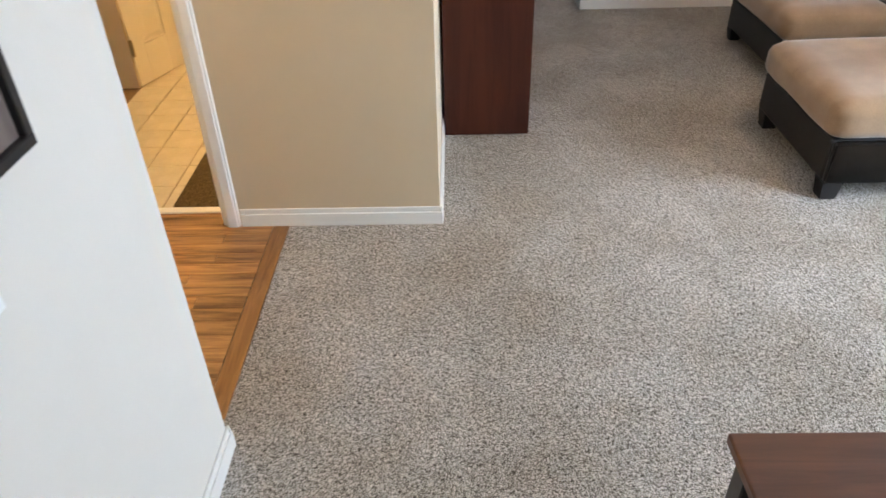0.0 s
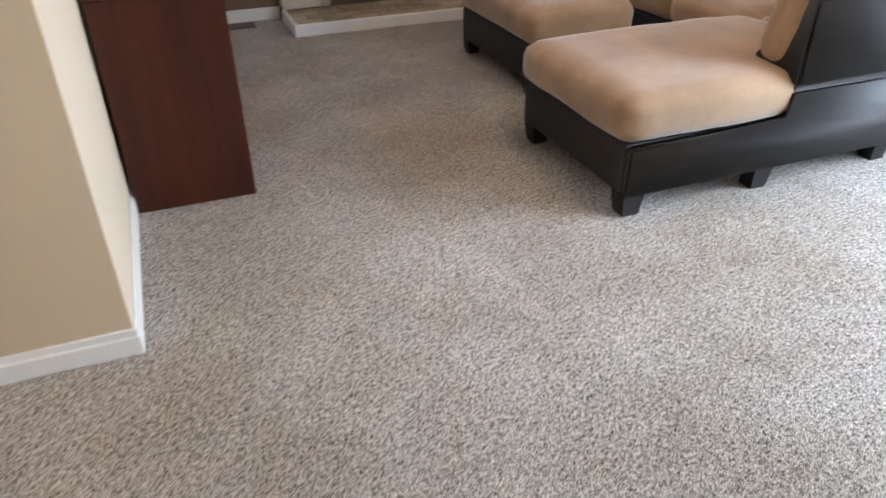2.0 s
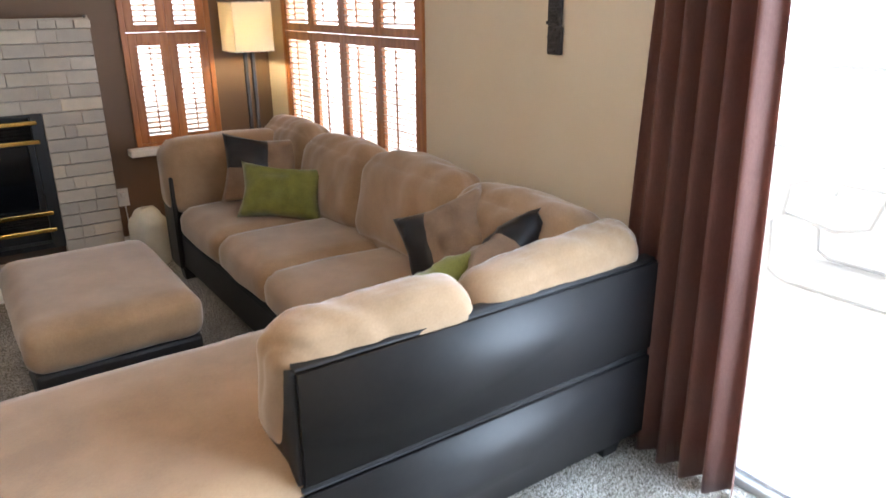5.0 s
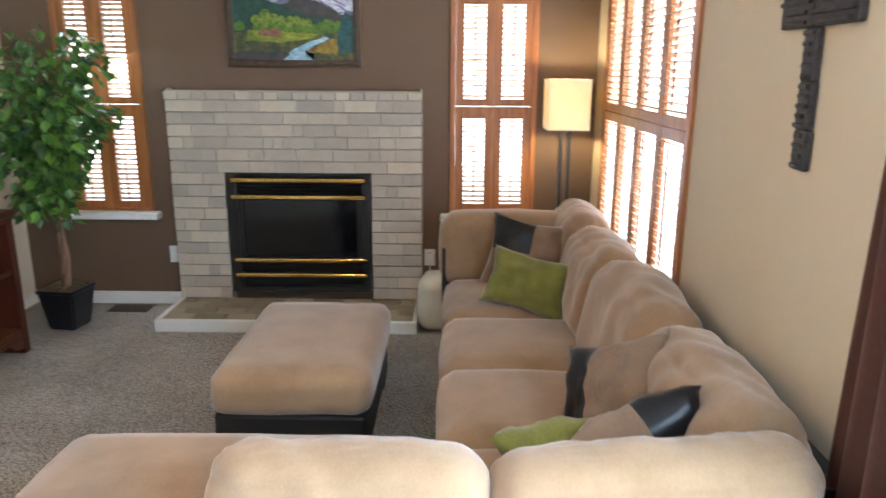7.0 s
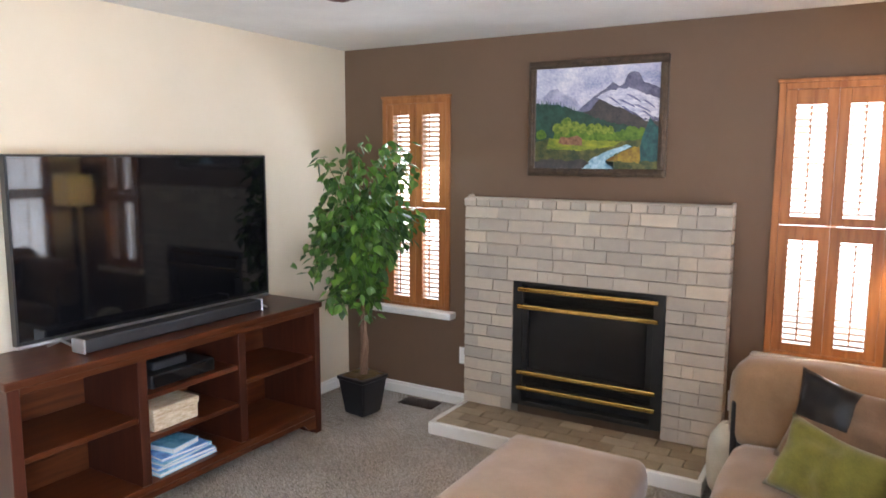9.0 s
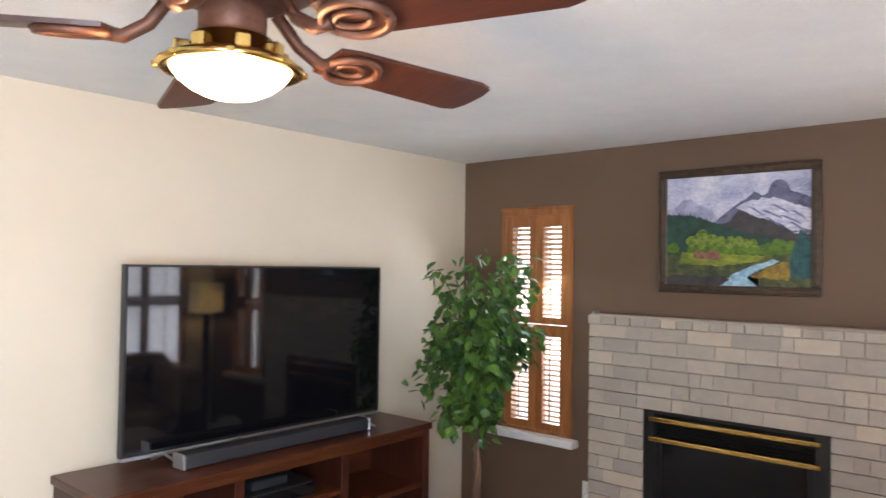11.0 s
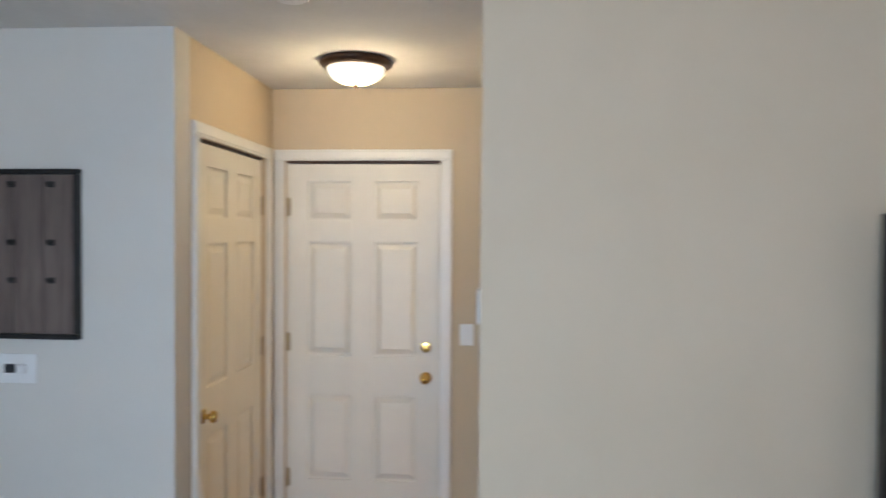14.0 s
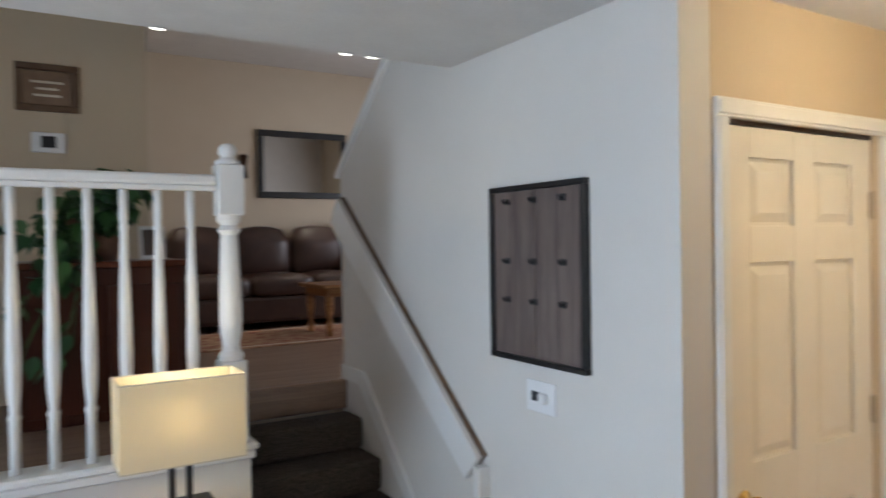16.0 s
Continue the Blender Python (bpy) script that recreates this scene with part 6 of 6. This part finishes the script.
# ---- patio ----
GZ = -0.10
pc = thing("patio_chair", (6.80, 4.95, GZ), "pale metal sling patio chair on the concrete", "chair")
CM = Matrix.Translation((6.80, 4.95, 0)) @ Matrix.Rotation(radians(-90), 4, "Z") @ Matrix.Translation((-6.6, -5.3, 0))
fr2 = bmesh.new()
for y in (5.02, 5.58):
    tube([(7.0, y, GZ + 1.02), (6.86, y, GZ + 0.72), (6.78, y, GZ + 0.44), (6.60, y, GZ + 0.38), (6.30, y, GZ + 0.42), (6.22, y, GZ + 0.36), (6.26, y, GZ + 0.06), (6.34, y, GZ + 0.02), (7.0, y, GZ + 0.02)], 0.014, 8, bm=fr2)
tube([(7.0, 5.02, GZ + 0.02), (7.0, 5.58, GZ + 0.02)], 0.014, 8, bm=fr2)
tube([(7.0, 5.02, GZ + 1.02), (7.0, 5.58, GZ + 1.02)], 0.014, 8, bm=fr2)
part("frame", turn(fr2, CM), PALE_METAL, pc, smooth=True)
for y in (5.0, 5.60):
    part("arm", turn(tube([(6.84, y, GZ + 0.66), (6.45, y, GZ + 0.66), (6.32, y, GZ + 0.60), (6.30, y, GZ + 0.42)], 0.014, 8), CM), PALE_METAL, pc, smooth=True)
part("seat", turn(box(6.26, 6.79, 5.035, 5.565, GZ + 0.40, GZ + 0.408), CM), SLING, pc)
part("backrest", turn(prism([(6.785, GZ + 0.43), (6.865, GZ + 0.72), (7.0, GZ + 1.0), (6.992, GZ + 1.004), (6.857, GZ + 0.724), (6.777, GZ + 0.434)], "y", 5.035, 5.565), CM), SLING, pc)
rf = thing("patio_railing", (9.9, 5.0, GZ), "thin metal patio railing with upright bars", "railing")
part("rail", box(9.9, 9.94, 1.0, 14.0, GZ + 0.95, GZ + 1.0, 0.004), PALE_METAL, rf)
part("rail", box(9.9, 9.94, 1.0, 14.0, GZ + 0.10, GZ + 0.13, 0.004), PALE_METAL, rf)
for k in range(44):
    big = k % 11 == 0
    w = 0.04 if big else 0.010
    part("post" if big else "bar", box(9.92 - w, 9.92 + w, 1.1 + 0.29 * k - w, 1.1 + 0.29 * k + w, GZ if big else GZ + 0.1305, GZ + 0.9495), PALE_METAL, rf)
pp = thing("flower_pot", (8.3, 5.2, GZ), "terracotta pot with a pale green bush outdoors", "potted plant")
part("pot", lathe([(0, 0), (0.11, 0), (0.16, 0.24), (0.175, 0.24), (0.175, 0.28), (0.15, 0.28), (0.14, 0.2), (0, 0.2)], (8.3, 5.2, GZ), 20), TERRA, pp, smooth=True)
lf = bmesh.new()
for k in range(260):
    v = Vector((rnd.gauss(0, 0.09), rnd.gauss(0, 0.09), 0.38 + rnd.gauss(0, 0.08)))
    leaf_data(lf, leaf_pose(Vector((8.3, 5.2, GZ)) + v, (8.3, 5.2)), 0.8)
tagged(part("foliage", lf, LEAF, pp), kind="stuff")

# ---- pieces of walls, floors and hearth, last ----
brick_meshes = {}


def brick_mesh(w, d, h, mat, bevel=0.004):
    key = (round(w, 3), round(d, 3), round(h, 3), mat.name)
    if key not in brick_meshes:
        b2 = bmesh.new()
        bmesh.ops.create_cube(b2, size=1, matrix=Matrix.Diagonal((w, d, h, 1)))
        bmesh.ops.bevel(b2, geom=list(b2.edges), offset=bevel, segments=1, affect="EDGES")
        m2 = bpy.data.meshes.new("brick")
        b2.to_mesh(m2)
        b2.free()
        m2.materials.append(mat)
        brick_meshes[key] = m2
    return brick_meshes[key]


rb = random.Random(21)


def lay(name, parent, x, y, z, w, d, h, mat, tilt=0.0, bevel=0.004):
    o2 = new(name, brick_mesh(w, d, h, mat, bevel))
    o2.parent = parent
    o2.location = Vector((x, y, z)) - Vector(parent.location)
    o2.rotation_euler = (tilt, 0, 0)
    return o2


bx0, bx1 = 1.752, 3.368
ROW = 0.0765
z = 0.0785
row = 0
while z < 1.33:
    zc = z + ROW / 2
    spans = [(bx0, bx1)] if z > 0.925 - 0.02 else [(bx0, 2.098), (3.042, bx1)]
    for s0, s1 in spans:
        x = s0
        first = True
        while x < s1 - 0.01:
            w = rb.choice((0.205, 0.205, 0.205, 0.205, 0.155, 0.235, 0.065, 0.10)) if not (first and row % 2) else 0.10
            first = False
            if s1 - (x + w) < 0.06:
                w = s1 - x
            w = round(w / 0.005) * 0.005 if w != s1 - x else w
            lay("brick", SURROUND, x + w / 2, 7.803 + rb.uniform(-0.002, 0.002), zc, w - 0.0010, 0.036, ROW - 0.006, BRICK, radians(-6.0), 0.0016)
            x += w
    z += ROW
    row += 1
zt = z
n = 18
for k in range(n):
    w = (bx1 - bx0 + 0.01) / n
    lay("brick", SURROUND, bx0 - 0.005 + w * (k + 0.5), 7.800 + rb.uniform(-0.002, 0.002), zt + (1.432 - zt) / 2, w - 0.003, 0.05, 1.432 - zt - 0.004, BRICK, 0.0)
part("top_cap", box(bx0, bx1, 7.79, NY - 0.001, 1.4255, 1.4375, 0.003), BRICK, SURROUND)
for xs, sx in ((1.758, -1), (3.362, 1)):
    zz, k = 0.0785, 0
    while zz < 1.40:
        o2 = lay("brick", SURROUND, xs, 7.858, zz + ROW / 2, 0.014, 0.068, ROW - 0.007, BRICK, 0.0)
        zz += ROW
# hearth pavers
for i in range(8):
    for j in range(4):
        wx, wy = 1.55 / 8, 0.428 / 4
        shift = 0.5 * wx if j % 2 else 0
        xx = 1.7755 + wx * (i + 0.5) + shift
        w = wx
        if xx + wx / 2 > 3.3285:
            over = xx + wx / 2 - 3.325
            w = wx - over
            xx -= over / 2
        lay("paver", hearth, xx, 7.374 + wy * (j + 0.5), 0.066, w - 0.005, wy - 0.005, 0.018, HEARTH_T, 0.0, 0.002)
    if i == 0:
        for j in (1, 3):
            lay("paver", hearth, 1.7755 + 1.55 / 32, 7.374 + wy * (j + 0.5), 0.066, 1.55 / 16 - 0.005, wy - 0.005, 0.018, HEARTH_T, 0.0, 0.002)
# oak planks in the entry
entry = thing("entry_floor", (-0.5, 3.75, 0.0), "", "")
tagged(entry, kind="structure")
lay("plank", entry, 0.0025, 3.742, -0.004, 0.068, 1.212, 0.012, OAK_Y, 0.0, 0.0015)
y = SY + 0.002
r = 0
while y < 4.49:
    pw = min(0.0715, 4.4945 - y)
    x = DX + 0.004
    x_end = -0.033 if y < KY - 0.03 else -0.25
    while x < x_end - 0.02:
        L = rb.choice((0.30, 0.45, 0.60, 0.38))
        L = min(L, x_end - x)
        if x_end - (x + L) < 0.12:
            L = x_end - x
        lay("plank", entry, x + L / 2, y + pw / 2, -0.004, L - 0.0015, pw - 0.0015, 0.012, OAK, 0.0, 0.001)
        x += L
    y += 0.0715
# square tiles beyond the doorway
tf = thing("tile_floor", (-0.4, 5.8, 0.0), "", "")
tagged(tf, kind="structure")
T = 0.205
for i in range(9):
    for j in range(14):
        x, y = -1.20 + T * (i + 0.5), 4.50 + T * (j + 0.5)
        if x < 0.5 and y < 7.2:
            lay("tile", tf, x, y, -0.005, T - 0.007, T - 0.007, 0.010, TILE, 0.0, 0.002)
